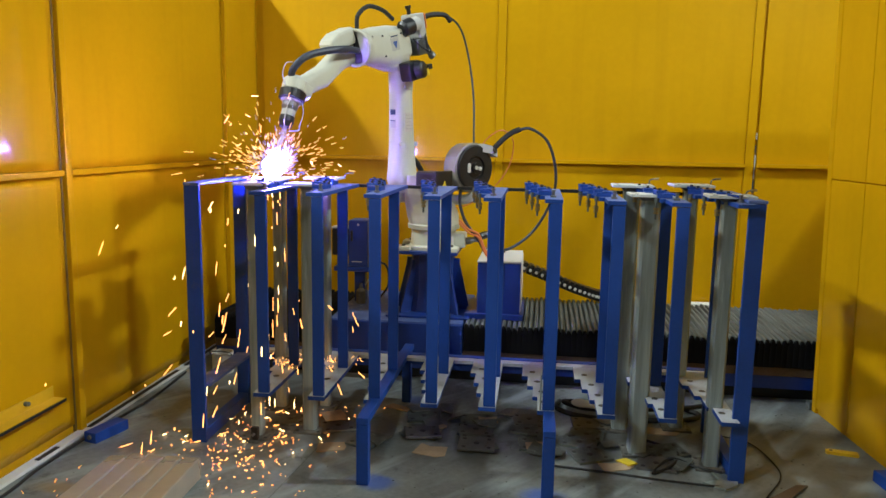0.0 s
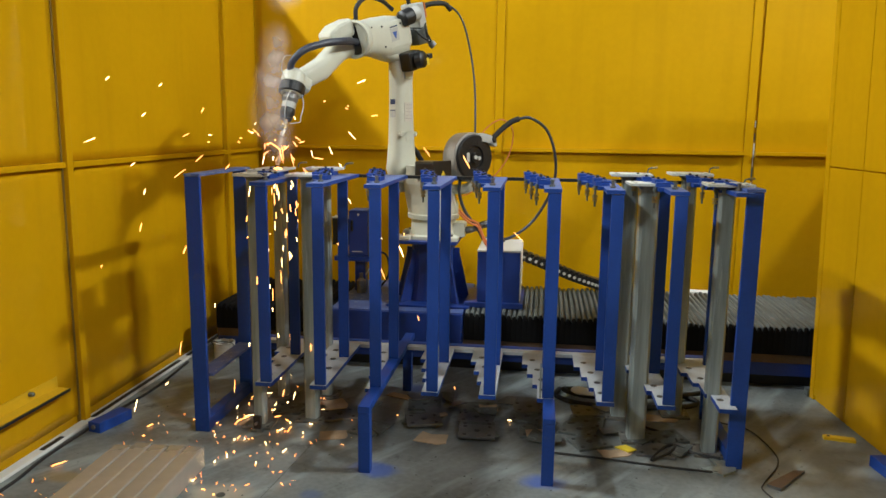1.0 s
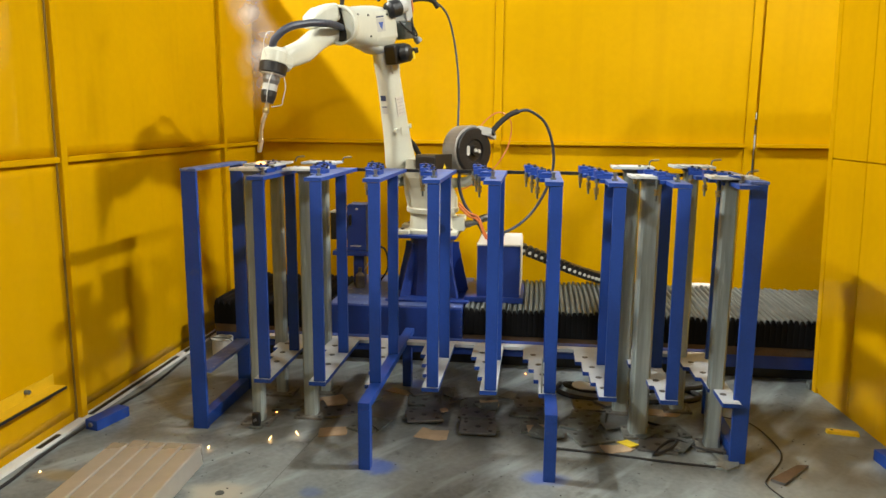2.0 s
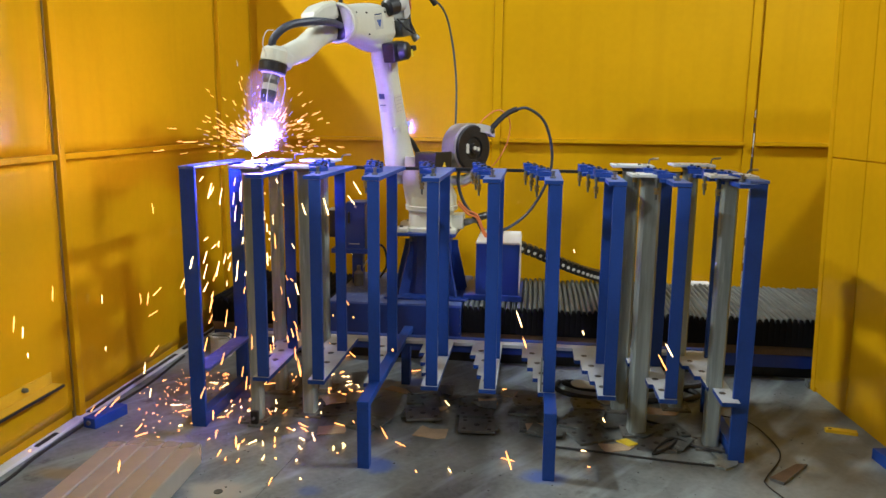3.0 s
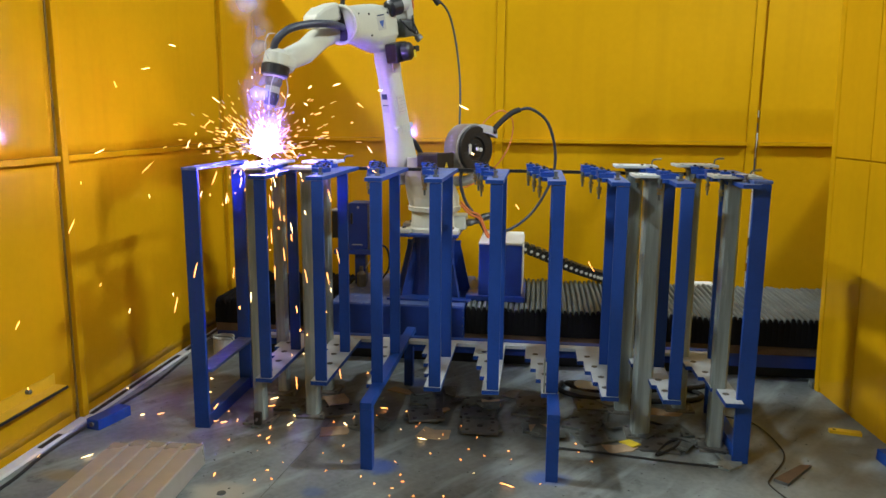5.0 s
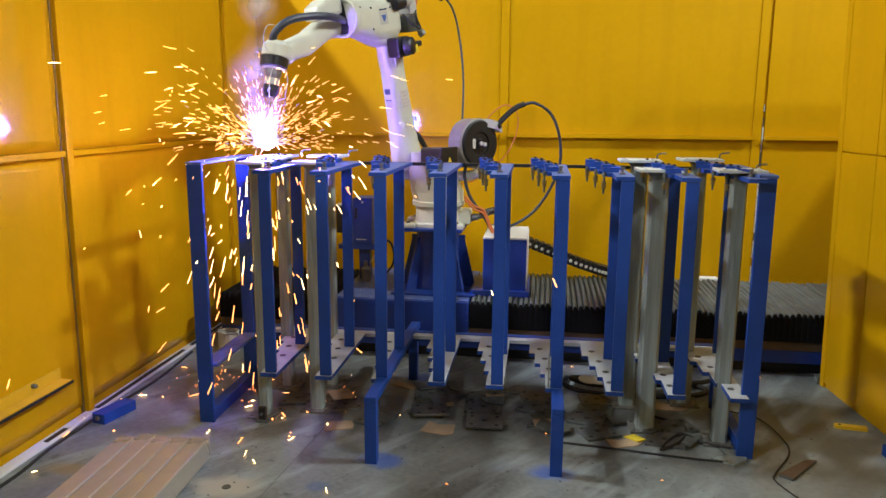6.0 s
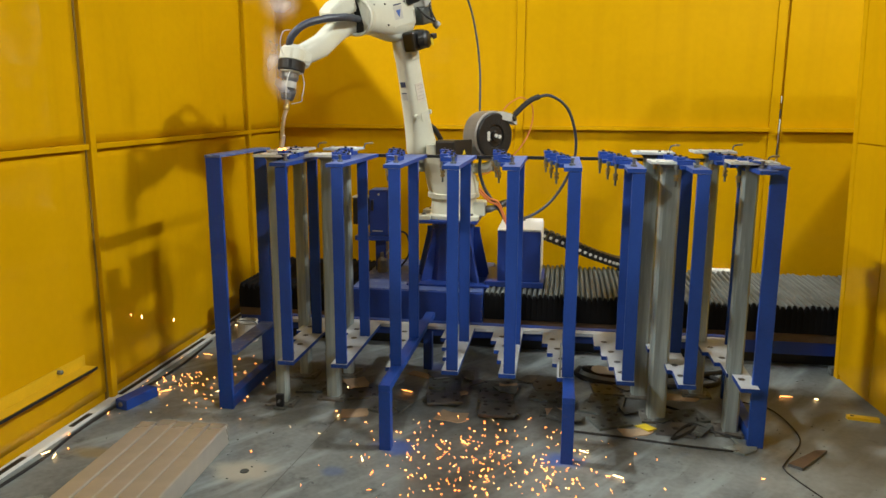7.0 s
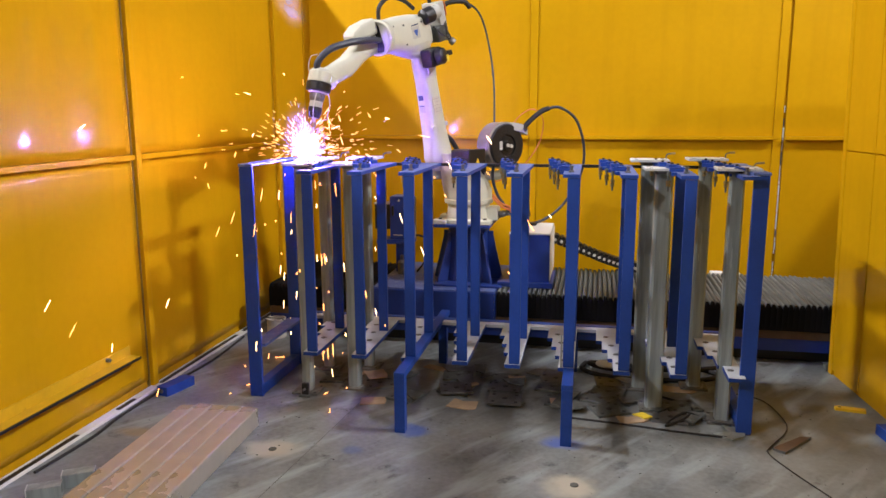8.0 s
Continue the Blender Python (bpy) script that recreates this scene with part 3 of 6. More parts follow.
        part("floor_rail", boxed(x0 + 0.01, x0 + 0.06, dy + 0.021, 0.539, 0.0, 0.06, 0.003), BLUE, root)
        if lab == "a":
            part("end_shelf", boxed(x0 + 0.002, x0 + 0.085, dy + 0.021, 0.60, 0.268, 0.282, 0.002), BLUE_DUSTY, root)
    # legs and bearers in front
    for x0 in (0.858, 1.618):
        part("leg", boxed(x0, x0 + 0.05, -0.283, -0.238, 0.0, 0.262, 0.003), BLUE, root)
        part("bearer", boxed(x0, x0 + 0.05, -0.2835, 0.84, 0.2625, 0.292 if x0 < 1 else 0.2655 + 0.012, 0.003) if x0 < 1 else boxed(x0, x0 + 0.05, -0.2835, -0.052, 0.2625, 0.287, 0.003), BLUE, root)
        part("back_leg", boxed(x0 + 0.008, x0 + 0.055, 0.70, 0.75, 0.0, 0.26, 0.003), BLUE, root)
    part("brace", boxed(1.602, 1.609, -0.046, -0.036, 0.286, 0.44, 0.001), GALV, root)
    return root


def workpiece(x, y, ztop, rz, label, zbase=0.0, width=0.074, flange=0.19, depth=0.16, shift=0.0):
    """A galvanised square tube post with a plate welded to each end."""
    root = thing("steel_post", pose(x, y, zbase, 0, 0, rz), label, "steel post", "galvanised posts in the rack")
    h, t = ztop - zbase, 0.004
    bm = bmesh.new()
    w = width / 2
    n = 20
    outer = [[p for p in squircle(0, 0, z, w, w, "z", n, 12)] for z in (0.012, h - 0.012)]
    loft(bm, outer)
    part("tube", bm, GALV, root)
    bm = boxed(-flange / 2, flange / 2, -depth / 2 + shift, depth / 2 + shift, h - 0.012, h, 0.002)
    fl = part("top_flange", bm, GALV_FLANGE, root, "pale galvanised end plate")
    skirt = loft(bmesh.new(), [squircle(0, s, z, p, q, "z", n, 12) for s, z, p, q in ((0, h - 0.030, w + 0.001, w + 0.001), (shift * 0.3, h - 0.0125, w + 0.014, w + 0.012))])
    part("flange_gusset", skirt, STEEL, root, "short dark collar under the end plate")
    for u in (-1, 1):
        for v in (-1, 1):
            plug("bolt_hole", fl, u * (flange / 2 - 0.028), v * (depth / 2 - 0.028) + shift, h - 0.0015, 0.009)
    ft = part("foot_plate", boxed(-0.07, 0.07, -0.065, 0.065, 0.0, 0.012, 0.002), DIRTY_GALV, root, "grimy end plate on the floor")
    for u in (-1, 1):
        for v in (-1, 1):
            plug("bolt_hole", ft, u * 0.052, v * 0.048, 0.0105, 0.008)
    bm = bmesh.new()
    for s in (-1, 1):
        box(bm, -w, w, s * w - 0.004, s * w + 0.004, h - 0.020, h - 0.011, 0.002)
        box(bm, s * w - 0.004, s * w + 0.004, -w, w, h - 0.020, h - 0.011, 0.002)
    part("weld_bead", bm, STEEL, root)
    return root


def toggle(x, y, z, rz):
    """A bent clamp handle that sticks up beside a flange."""
    root = thing("clamp_handle", pose(x, y, z, 0, 0, rz), "bent steel clamp handle with a brass-coloured end", "clamp handle", "clamp handles")
    part("stem", hose(bmesh.new(), [(0, 0, 0), (0, 0, 0.012), (0.006, 0, 0.022), (0.022, 0, 0.026)], 0.0035, 8, per=5), DARK_STEEL, root)
    part("grip", rod(bmesh.new(), (0.020, 0, 0.026), (0.044, 0, 0.027), 0.005, n=8), BRASS, root)


rack()
POST = "grey galvanised square steel post with end plates, standing in the rack"
workpiece(0.272, 0.140, 1.216, 0, POST, width=0.054, flange=0.14)
workpiece(0.255, 0.52, 1.222, 1, POST, width=0.056, flange=0.15, depth=0.29, shift=-0.095)
workpiece(0.497, 0.250, 1.212, -1, POST, width=0.064, flange=0.175)
workpiece(0.480, 0.57, 1.222, 0, POST, width=0.056, flange=0.175)
workpiece(2.056, 0.245, 1.204, 2, POST, width=0.080)
workpiece(2.005, 0.52, 1.226, -1, POST, width=0.076)
workpiece(2.290, 0.585, 1.230, 1, POST, width=0.066)
workpiece(2.366, 0.150, 1.214, -2, POST, width=0.064)
for a in ((0.365, 0.50, 1.222, 10), (0.60, 0.52, 1.222, 5), (2.09, 0.56, 1.226, 8), (2.385, 0.60, 1.230, 6), (2.445, 0.20, 1.205, 4)):
    toggle(*a)


# ---- linear track with bellows, carriage and boxes ----
def bellows(bm, x0, x1, y0, y1, z0, z1, pitch=0.030):
    """A pleated cover: each fold rises and falls along x, over the top and down both sides."""
    n = max(2, round((x1 - x0) / pitch))
    fold = ((0.0, -0.006), (0.14, 0.013), (0.28, 0.019), (0.70, 0.016), (0.86, 0.006))
    rings = []
    for i in range(n * 5 + 1):
        at, k = fold[i % 5]
        x = x0 + (x1 - x0) * (i // 5 + at) / n
        sag = 0.004 * math.sin(i * 0.37) + 0.003 * math.sin(i * 0.11)
        a, b, z = y0 - 0.05 * k, y1 + 0.05 * k, z1 - 0.018 + k + sag
        rings.append([(x, a, z0), (x, a, z - 0.018), (x, a + 0.010, z - 0.004), (x, a + 0.022, z), (x, b - 0.022, z), (x, b, z - 0.02), (x, b, z0)])
    rows = [[bm.verts.new(p) for p in r] for r in rings]
    for a, b in zip(rows, rows[1:]):
        for j in range(6):
            f = bm.faces.new((a[j], b[j], b[j + 1], a[j + 1]))
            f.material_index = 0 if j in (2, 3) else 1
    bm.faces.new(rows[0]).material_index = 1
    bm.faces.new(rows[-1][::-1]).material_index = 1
    return bm


def track():
    root = thing("robot_track", pose(0, 0, 0), "floor track with pleated black bellows on a blue steel bed", "robot track")
    part("bed_beam", boxed(-0.36, 4.25, 1.075, 1.14, 0.075, 0.150, 0.004), BLUE_MACHINE, root)
    part("bed_beam", boxed(-0.36, 4.25, 1.80, 1.87, 0.075, 0.150, 0.004), BLUE_MACHINE, root)
    # black sheet added so the space under the bed reads as dark shade
    part("skirt", boxed(-0.36, 4.25, 1.145, 1.155, 0.0, 0.20, 0.001), BLACK, root, "black sheet added as the shade under the bed")
    part("rail", boxed(-0.36, 4.25, 1.065, 1.13, 0.151, 0.208, 0.004), TIMBER, root, "rusty brown guide rail")
    part("rail", boxed(-0.36, 4.25, 1.81, 1.87, 0.151, 0.208, 0.004), TIMBER, root)
    for x in (-0.3, 0.5, 1.3, 2.1, 2.9, 3.7, 4.2):
        part("bed_foot", boxed(x - 0.05, x + 0.05, 1.16, 1.86, 0.0, 0.074, 0.004), BLUE_MACHINE, root)
    part("bellows", bellows(bmesh.new(), 1.162, 4.25, 1.05, 1.88, 0.205, 0.364, 0.031), [BELLOWS_TOP, BELLOWS_SIDE], root, "pleated bellows, grey on top with black sides")
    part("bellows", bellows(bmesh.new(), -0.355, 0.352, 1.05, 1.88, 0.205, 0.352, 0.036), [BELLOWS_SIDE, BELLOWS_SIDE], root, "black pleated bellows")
    car = part("carriage", boxed(0.358, 1.156, 1.040, 1.89, 0.168, 0.356, 0.006), BLUE_MACHINE, root, "blue steel carriage")
    for x in (0.366, 1.148):
        for z in (0.20, 0.25, 0.30, 0.34):
            part("screw", lathe(bmesh.new(), (x, 1.0405, z), (0, -1, 0), [(0, 0.004), (0.003, 0.003)], 8), STEEL, car)
    part("top_sheet", boxed(0.365, 1.15, 1.05, 1.88, 0.3565, 0.362, 0.001), BLUE_DUSTY, car)


def pedestal():
    root = thing("robot_pedestal", pose(0.931, 1.39, 0.362), "blue welded steel pedestal under the robot", "pedestal")
    part("column", loft(bmesh.new(), [squircle(0, 0, z, a, a, "z", 24, 3.5) for z, a in ((0.012, 0.15), (0.1, 0.135), (0.22, 0.125), (0.372, 0.128))]), BLUE_MACHINE, root, smooth=False)
    for rz in (45, 135, 225, 315, 0, 180):
        w = 0.23 if rz in (0, 180) else 0.25
        bm = bmesh.new()
        o = [(0.10, 0.012), (w, 0.012), (w - 0.005, 0.04), (0.165, 0.30), (0.165, 0.33), (0.10, 0.33)]
        slab(bm, o, -0.007, 0.007)
        bmesh.ops.transform(bm, matrix=Matrix.Rotation(radians(rz), 4, "Z") @ Matrix.Rotation(radians(90), 4, "X"), verts=bm.verts)
        part("gusset", bm, BLUE_MACHINE, root)
    part("foot_flange", boxed(-0.25, 0.25, -0.25, 0.25, 0.001, 0.013, 0.003), BLUE_MACHINE, root)
    part("top_flange", boxed(-0.20, 0.165, -0.19, 0.19, 0.373, 0.391, 0.003), BLUE_MACHINE, root)


def junction_box():
    root = thing("junction_box", pose(1.349, 1.21, 0.362), "blue steel box with a dusty white lid", "junction box")
    part("body", boxed(-0.127, 0.127, 0.0, 0.46, 0.035, 0.340, 0.004), BLUE_MACHINE, root)
    part("lid", boxed(-0.129, 0.129, -0.002, 0.462, 0.3405, 0.352, 0.003), WHITE, root, "dusty white lid")
    part("mounting_plate", boxed(-0.20, 0.15, -0.02, 0.40, 0.001, 0.0345, 0.004), BLUE_MACHINE, root)
    part("side_trim", boxed(0.1275, 0.133, 0.0, 0.46, 0.05, 0.335, 0.001), WHITE, root)
    cap = part("valve_knob", lathe(bmesh.new(), (-0.01, 0.34, 0.3525), (0, 0, 1), [(0, 0.03), (0.012, 0.03), (0.016, 0.02)], 16), BLACK, root)


def torch_cleaner():
    root = thing("torch_cleaning_station", pose(0.43, 1.50, 0.362), "blue and black torch cleaning station on a post", "torch cleaner")
    part("post", boxed(-0.035, 0.035, 0.02, 0.09, 0.001, 0.20, 0.004), BLUE_MACHINE, root)
    part("cabinet", boxed(-0.07, 0.055, 0.0, 0.14, 0.235, 0.530, 0.006), BLUE_MACHINE, root)
    part("cover", boxed(-0.055, 0.075, -0.012, 0.12, 0.5305, 0.536, 0.002), BLUE_DUSTY, root)
    part("side_plate", boxed(0.0555, 0.085, 0.0, 0.14, 0.21, 0.52, 0.003), STEEL, root, "grey side plate")
    part("handle", boxed(-0.050, -0.038, -0.022, -0.0005, 0.40, 0.47, 0.003), BLACK, root)
    part("badge", lathe(bmesh.new(), (-0.005, -0.0005, 0.505), (0, -1, 0), [(0, 0.008), (0.004, 0.007)], 12), PAPER, root)
    part("label_strip", boxed(-0.048, 0.020, -0.0035, -0.0005, 0.262, 0.268), PAPER, root)
    part("tray", boxed(-0.16, 0.09, -0.03, 0.12, 0.205, 0.2345, 0.004), BLUE_MACHINE, root)
    part("motor", boxed(-0.185, -0.0705, 0.02, 0.12, 0.30, 0.475, 0.008), BLACK, root, "black motor housing")
    part("motor_lid", boxed(-0.188, -0.0705, 0.018, 0.122, 0.4755, 0.484, 0.002), LABEL_GREY, root)
    part("bottle", lathe(bmesh.new(), (0.02, -0.03, 0.001), (0, 0, 1), [(0, 0.03), (0.08, 0.03), (0.10, 0.012), (0.13, 0.012)], 16), STEEL, root, "small grey bottle")
    part("wire", hose(bmesh.new(), [(0.08, 0.0, 0.42), (0.11, -0.02, 0.34), (0.11, -0.02, 0.24), (0.07, 0.0, 0.16), (0.03, 0.03, 0.10)], 0.004, 8), PAPER, root, "pale wire")
    part("drain_hose", hose(bmesh.new(), [(0.085, 0.06, 0.26), (0.17, 0.04, 0.24), (0.19, 0.02, 0.12), (0.12, 0.0, 0.01)], 0.007, 8), BLACK, root)


def cable_chain():
    root = thing("cable_chain", pose(0, 0, 0), "black plastic cable chain sagging to the track", "cable chain")
    line = spline([(1.20, 1.72, 0.68), (1.42, 1.74, 0.615), (1.62, 1.76, 0.54), (1.80, 1.78, 0.465), (1.95, 1.80, 0.415), (2.05, 1.80, 0.395)], 5)
    src = hole = None
    for a, b in zip(line, line[1:]):
        d = b - a
        ang = math.degrees(math.atan2(d.z, d.x))
        m = Matrix.Translation((a + b) / 2) @ pose(0, 0, 0, 0, -ang, math.degrees(math.atan2(d.y, d.x)))
        if src is None:
            bm = boxed(-0.018, 0.018, -0.045, 0.045, -0.029, 0.029, 0.005)
            box(bm, -0.007, 0.019, -0.048, 0.048, 0.024, 0.038, 0.002)
            src = part("link", bm, BLACK, root)
            src.matrix_local = m
            hole = part("pin", lathe(bmesh.new(), (0.002, -0.0455, 0.0), (0, -1, 0), [(0, 0.011), (0.003, 0.010)], 10), PAPER, src)
        else:
            o = again("link", src, root, m)
            again("pin", hole, o, Matrix.Identity(4))


track()
pedestal()
junction_box()
torch_cleaner()
cable_chain()

# ---- the welding robot ----
AXIS = (0.931, 1.387)
ROBOT = [  # seconds, yaw, upper arm lean, forearm pitch, torch tip
    (0.0, 237.4, 2.9, -15.4, (0.300, 0.33, 1.245)),
    (0.5, 237.0, 2.5, -15.7, (0.305, 0.33, 1.245)),
    (1.0, 236.3, 1.7, -16.1, (0.315, 0.34, 1.250)),
    (1.2, 236.4, 2.2, -15.8, (0.310, 0.34, 1.260)),
    (1.5, 238.1, 11.5, -11.2, (0.262, 0.30, 1.300)),
    (2.2, 239.2, 13.0, -11.5, (0.262, 0.29, 1.285)),
    (3.0, 240.0, 14.2, -11.7, (0.268, 0.28, 1.275)),
    (3.5, 240.2, 14.4, -11.7, (0.268, 0.28, 1.275)),
    (4.5, 239.7, 13.3, -12.4, (0.268, 0.29, 1.265)),
    (5.5, 238.8, 13.8, -11.9, (0.262, 0.29, 1.270)),
    (6.3, 238.0, 14.5, -11.1, (0.254, 0.29, 1.285)),
    (6.6, 237.9, 14.5, -11.3, (0.252, 0.29, 1.285)),
    (7.0, 237.6, 14.0, -14.2, (0.252, 0.30, 1.255)),
    (7.4, 235.6, 10.8, -15.2, (0.255, 0.31, 1.250)),
    (8.0, 238.0, 13.7, -15.7, (0.250, 0.31, 1.245)),
]
A1, Z2, L2, WX, WZ = 0.162, 1.187, 0.637, 0.888, 0.074


def robot_poses(yaw, lean, pitch, tip):
    """Turret, upper arm, forearm and torch poses in the robot's space (origin on the axis at z = 0.755)."""
    zz = Matrix.Rotation(radians(yaw), 4, "Z")
    turret = zz
    upper = zz @ Matrix.Translation((A1, 0, Z2 - 0.755)) @ Matrix.Rotation(radians(lean), 4, "Y")
    elbow = upper @ Vector((0, 0, L2))
    fore = Matrix.Translation(elbow) @ zz @ Matrix.Rotation(radians(-pitch), 4, "Y")
    wrist = fore @ Vector((WX, 0, WZ))
    down = (Vector((tip[0] - AXIS[0], tip[1] - AXIS[1], tip[2] - 0.755)) - wrist).normalized()
    z = -down
    x = (zz @ Vector((1, 0, 0)))
    x = (x - z * x.dot(z)).normalized()
    y = z.cross(x)
    torch = Matrix.Translation(wrist) @ Matrix((x, y, z)).transposed().to_4x4()
    return turret, upper, fore, torch


def robot():
    root = thing("welding_robot", pose(AXIS[0], AXIS[1], 0.755), "cream six-axis welding robot arm with black motors and cables", "robot")
    # fixed base
    bm = bmesh.new()
    loft(bm, [squircle(0, 0, z, a, a, "z", 32, p) for z, a, p in ((0.0, 0.150, 4), (0.02, 0.150, 4), (0.03, 0.140, 2.6), (0.10, 0.136, 2.2), (0.118, 0.140, 2.2), (0.122, 0.148, 2.0))])
    base = part("base", bm, CREAM, root, smooth=False)
    for x, y in ((-0.165, -0.13), (0.125, -0.13), (-0.165, 0.13), (0.125, 0.13)):
        part("base_foot", boxed(x - 0.045, x + 0.045, y - 0.05, y + 0.05, 0.0, 0.026, 0.006), CREAM, base)
        part("base_bolt", lathe(bmesh.new(), (x, y, 0.026), (0, 0, 1), [(0, 0.012), (0.012, 0.012)], 6), STEEL, base)
    part("connector_block", boxed(0.12, 0.20, -0.06, 0.08, 0.012, 0.10, 0.01), CREAM, base)
    part("connector", lathe(bmesh.new(), (0.20, -0.02, 0.05), (1, 0.1, 0.2), [(0, 0.022), (0.03, 0.022), (0.05, 0.016), (0.08, 0.016)], 14), STEEL, base)
    part("base_cable", hose(bmesh.new(), [(0.26, -0.01, 0.065), (0.31, 0.02, 0.085), (0.36, 0.10, 0.08), (0.37, 0.2, 0.02)], 0.022, 10, 0.08), BLACK, base, "black corrugated cable")
    # turret
    tur = part("turret", loft(bmesh.new(), [squircle(x, 0, z, a, b, "z", 32, p) for x, z, a, b, p in (
        (0, 0.125, 0.158, 0.158, 2), (0, 0.150, 0.162, 0.160, 2), (0.0, 0.155, 0.150, 0.148, 2.2), (0.01, 0.21, 0.150, 0.145, 2.6), (0.04, 0.28, 0.140, 0.130, 3), (0.08, 0.34, 0.125, 0.105, 3), (0.12, 0.40, 0.10, 0.06, 3), (0.15, 0.45, 0.08, 0.045, 2.6))]), CREAM, root, smooth=False)
    mot = part("shoulder_motor", boxed(0.095, 0.225, 0.045, 0.20, 0.375, 0.48, 0.014), BLACK, tur, "black servo motor cover")
    box_l = part("shoulder_cheek", boxed(0.09, 0.24, -0.145, -0.115, 0.28, 0.50, 0.02), CREAM, tur)
    part("motor_plate", boxed(0.085, 0.24, 0.20, 0.212, 0.36, 0.485, 0.006), BLACK, tur)
    part("warning_sign", slab(bmesh.new(), [(-0.017, 0.0), (0.017, 0.0), (0.0, 0.03)], 0, 0.001), WARNING, tur, "small yellow warning triangle").matrix_local = pose(0.16, 0.2135, 0.40, 90, 0, 180)
    part("axis_motor", lathe(bmesh.new(), (-0.03, 0.06, 0.28), (0, 0, 1), [(0, 0.05), (0.07, 0.05), (0.08, 0.042), (0.12, 0.042)], 18), BLACK, tur, "black servo motor")
    part("arm_bracket", hose(bmesh.new(), [(-0.05, 0.10, 0.30), (-0.10, 0.18, 0.31), (-0.12, 0.24, 0.36)], 0.03, 10), CREAM, tur, "cream reel bracket")
    part("service_hose", hose(bmesh.new(), [(-0.10, -0.12, 0.20), (-0.12, -0.16, 0.36), (-0.02, -0.17, 0.52), (0.10, -0.165, 0.58)], 0.016, 10, 0.06), RUBBER, tur, "black service hose")
    # upper arm
    up = part("upper_arm", loft(bmesh.new(), [squircle(x, y, z, a, b, "z", 24, p) for x, y, z, a, b, p in (
        (0, -0.12, -0.09, 0.040, 0.040, 2.2), (0, -0.12, -0.075, 0.085, 0.060, 2.4), (0.0, -0.12, 0.0, 0.108, 0.062, 2.6), (0, -0.12, 0.08, 0.090, 0.060, 3), (0.004, -0.115, 0.17, 0.074, 0.056, 4), (0.006, -0.11, 0.36, 0.068, 0.052, 4), (0.004, -0.11, 0.50, 0.066, 0.050, 4), (0.0, -0.11, 0.585, 0.078, 0.054, 3), (0.0, -0.11, 0.64, 0.080, 0.054, 2.4), (0, -0.11, 0.70, 0.055, 0.045, 2.2), (0, -0.11, 0.715, 0.02, 0.02, 2))]), CREAM, root, smooth=True)
    part("lug", rod(bmesh.new(), (-0.050, -0.075, 0.20), (-0.062, -0.052, 0.20), 0.014), CREAM, up)
    part("lug", rod(bmesh.new(), (0.055, -0.07, 0.20), (0.075, -0.035, 0.20), 0.014), CREAM, up)
    part("cover_plate", boxed(-0.045, 0.025, -0.0565, -0.0535, 0.16, 0.215, 0.002), CREAM, up, "small cover plate")
    part("name_plate", boxed(-0.030, 0.032, -0.0575, -0.0545, 0.275, 0.385, 0.0), LABEL_PALE, up, "pale faded rating plate")
    for k in range(5):
        part("plate_line", boxed(-0.026, 0.026 - 0.008 * (k % 2), -0.0545, -0.0535, 0.29 + 0.02 * k, 0.292 + 0.02 * k), LABEL_LINE, up)
    part("front_label", boxed(0.0705, 0.0755, -0.130, -0.092, 0.375, 0.405), INK, up, "dark label")
    part("front_label", boxed(0.0705, 0.0755, -0.133, -0.090, 0.30, 0.345), LABEL_GREY, up, "pale label")
    part("label_bar", boxed(0.0755, 0.0765, -0.131, -0.092, 0.338, 0.343), INK, up)
    part("arm_bracket", boxed(-0.035, 0.03, -0.060, -0.046, 0.52, 0.60, 0.006), CREAM, up)
    # forearm
    fa = part("forearm", loft(bmesh.new(), [squircle(x, y, z, a, b, "x", 28, p) for x, y, z, a, b, p in (
        (-0.085, -0.035, 0.095, 0.040, 0.050, 2.6), (-0.075, -0.035, 0.095, 0.072, 0.085, 2.8), (-0.03, -0.03, 0.095, 0.088, 0.112, 3.0), (0.07, -0.03, 0.105, 0.092, 0.120, 3.2), (0.17, -0.025, 0.12, 0.090, 0.112, 3.4), (0.27, -0.02, 0.135, 0.090, 0.098, 2.8), (0.34, -0.01, 0.145, 0.092, 0.096, 2.4), (0.372, 0.0, 0.150, 0.092, 0.096, 2.2), (0.378, 0.0, 0.150, 0.086, 0.090, 2.2))]), CREAM, root, smooth=True)
    part("elbow_web", loft(bmesh.new(), [squircle(x, -0.03, z, a, b, "x", 20, 3) for x, z, a, b in ((-0.06, 0.02, 0.05, 0.04), (0.0, 0.0, 0.070, 0.055), (0.10, 0.02, 0.07, 0.05), (0.22, 0.06, 0.055, 0.04), (0.30, 0.085, 0.05, 0.025))]), CREAM, fa, smooth=True)
    tube = bmesh.new()
    loft(tube, [squircle(x, -0.044 * max(0, min(1, (0.70 - x) / 0.24)), z, a, b, "x", 26, p) for x, z, a, b, p in ((0.379, 0.130, 0.046, 0.072, 2.4), (0.42, 0.128, 0.046, 0.072, 2.4), (0.46, 0.122, 0.046, 0.068, 2.5), (0.52, 0.112, 0.047, 0.062, 2.8), (0.58, 0.102, 0.049, 0.060, 3), (0.68, 0.085, 0.050, 0.056, 3.4), (0.80, 0.075, 0.046, 0.050, 3.4), (0.855, 0.075, 0.042, 0.044, 3), (0.862, 0.075, 0.03, 0.03, 3))])
    part("wrist_arm", tube, CREAM, fa, smooth=True)
    ring = bmesh.new()
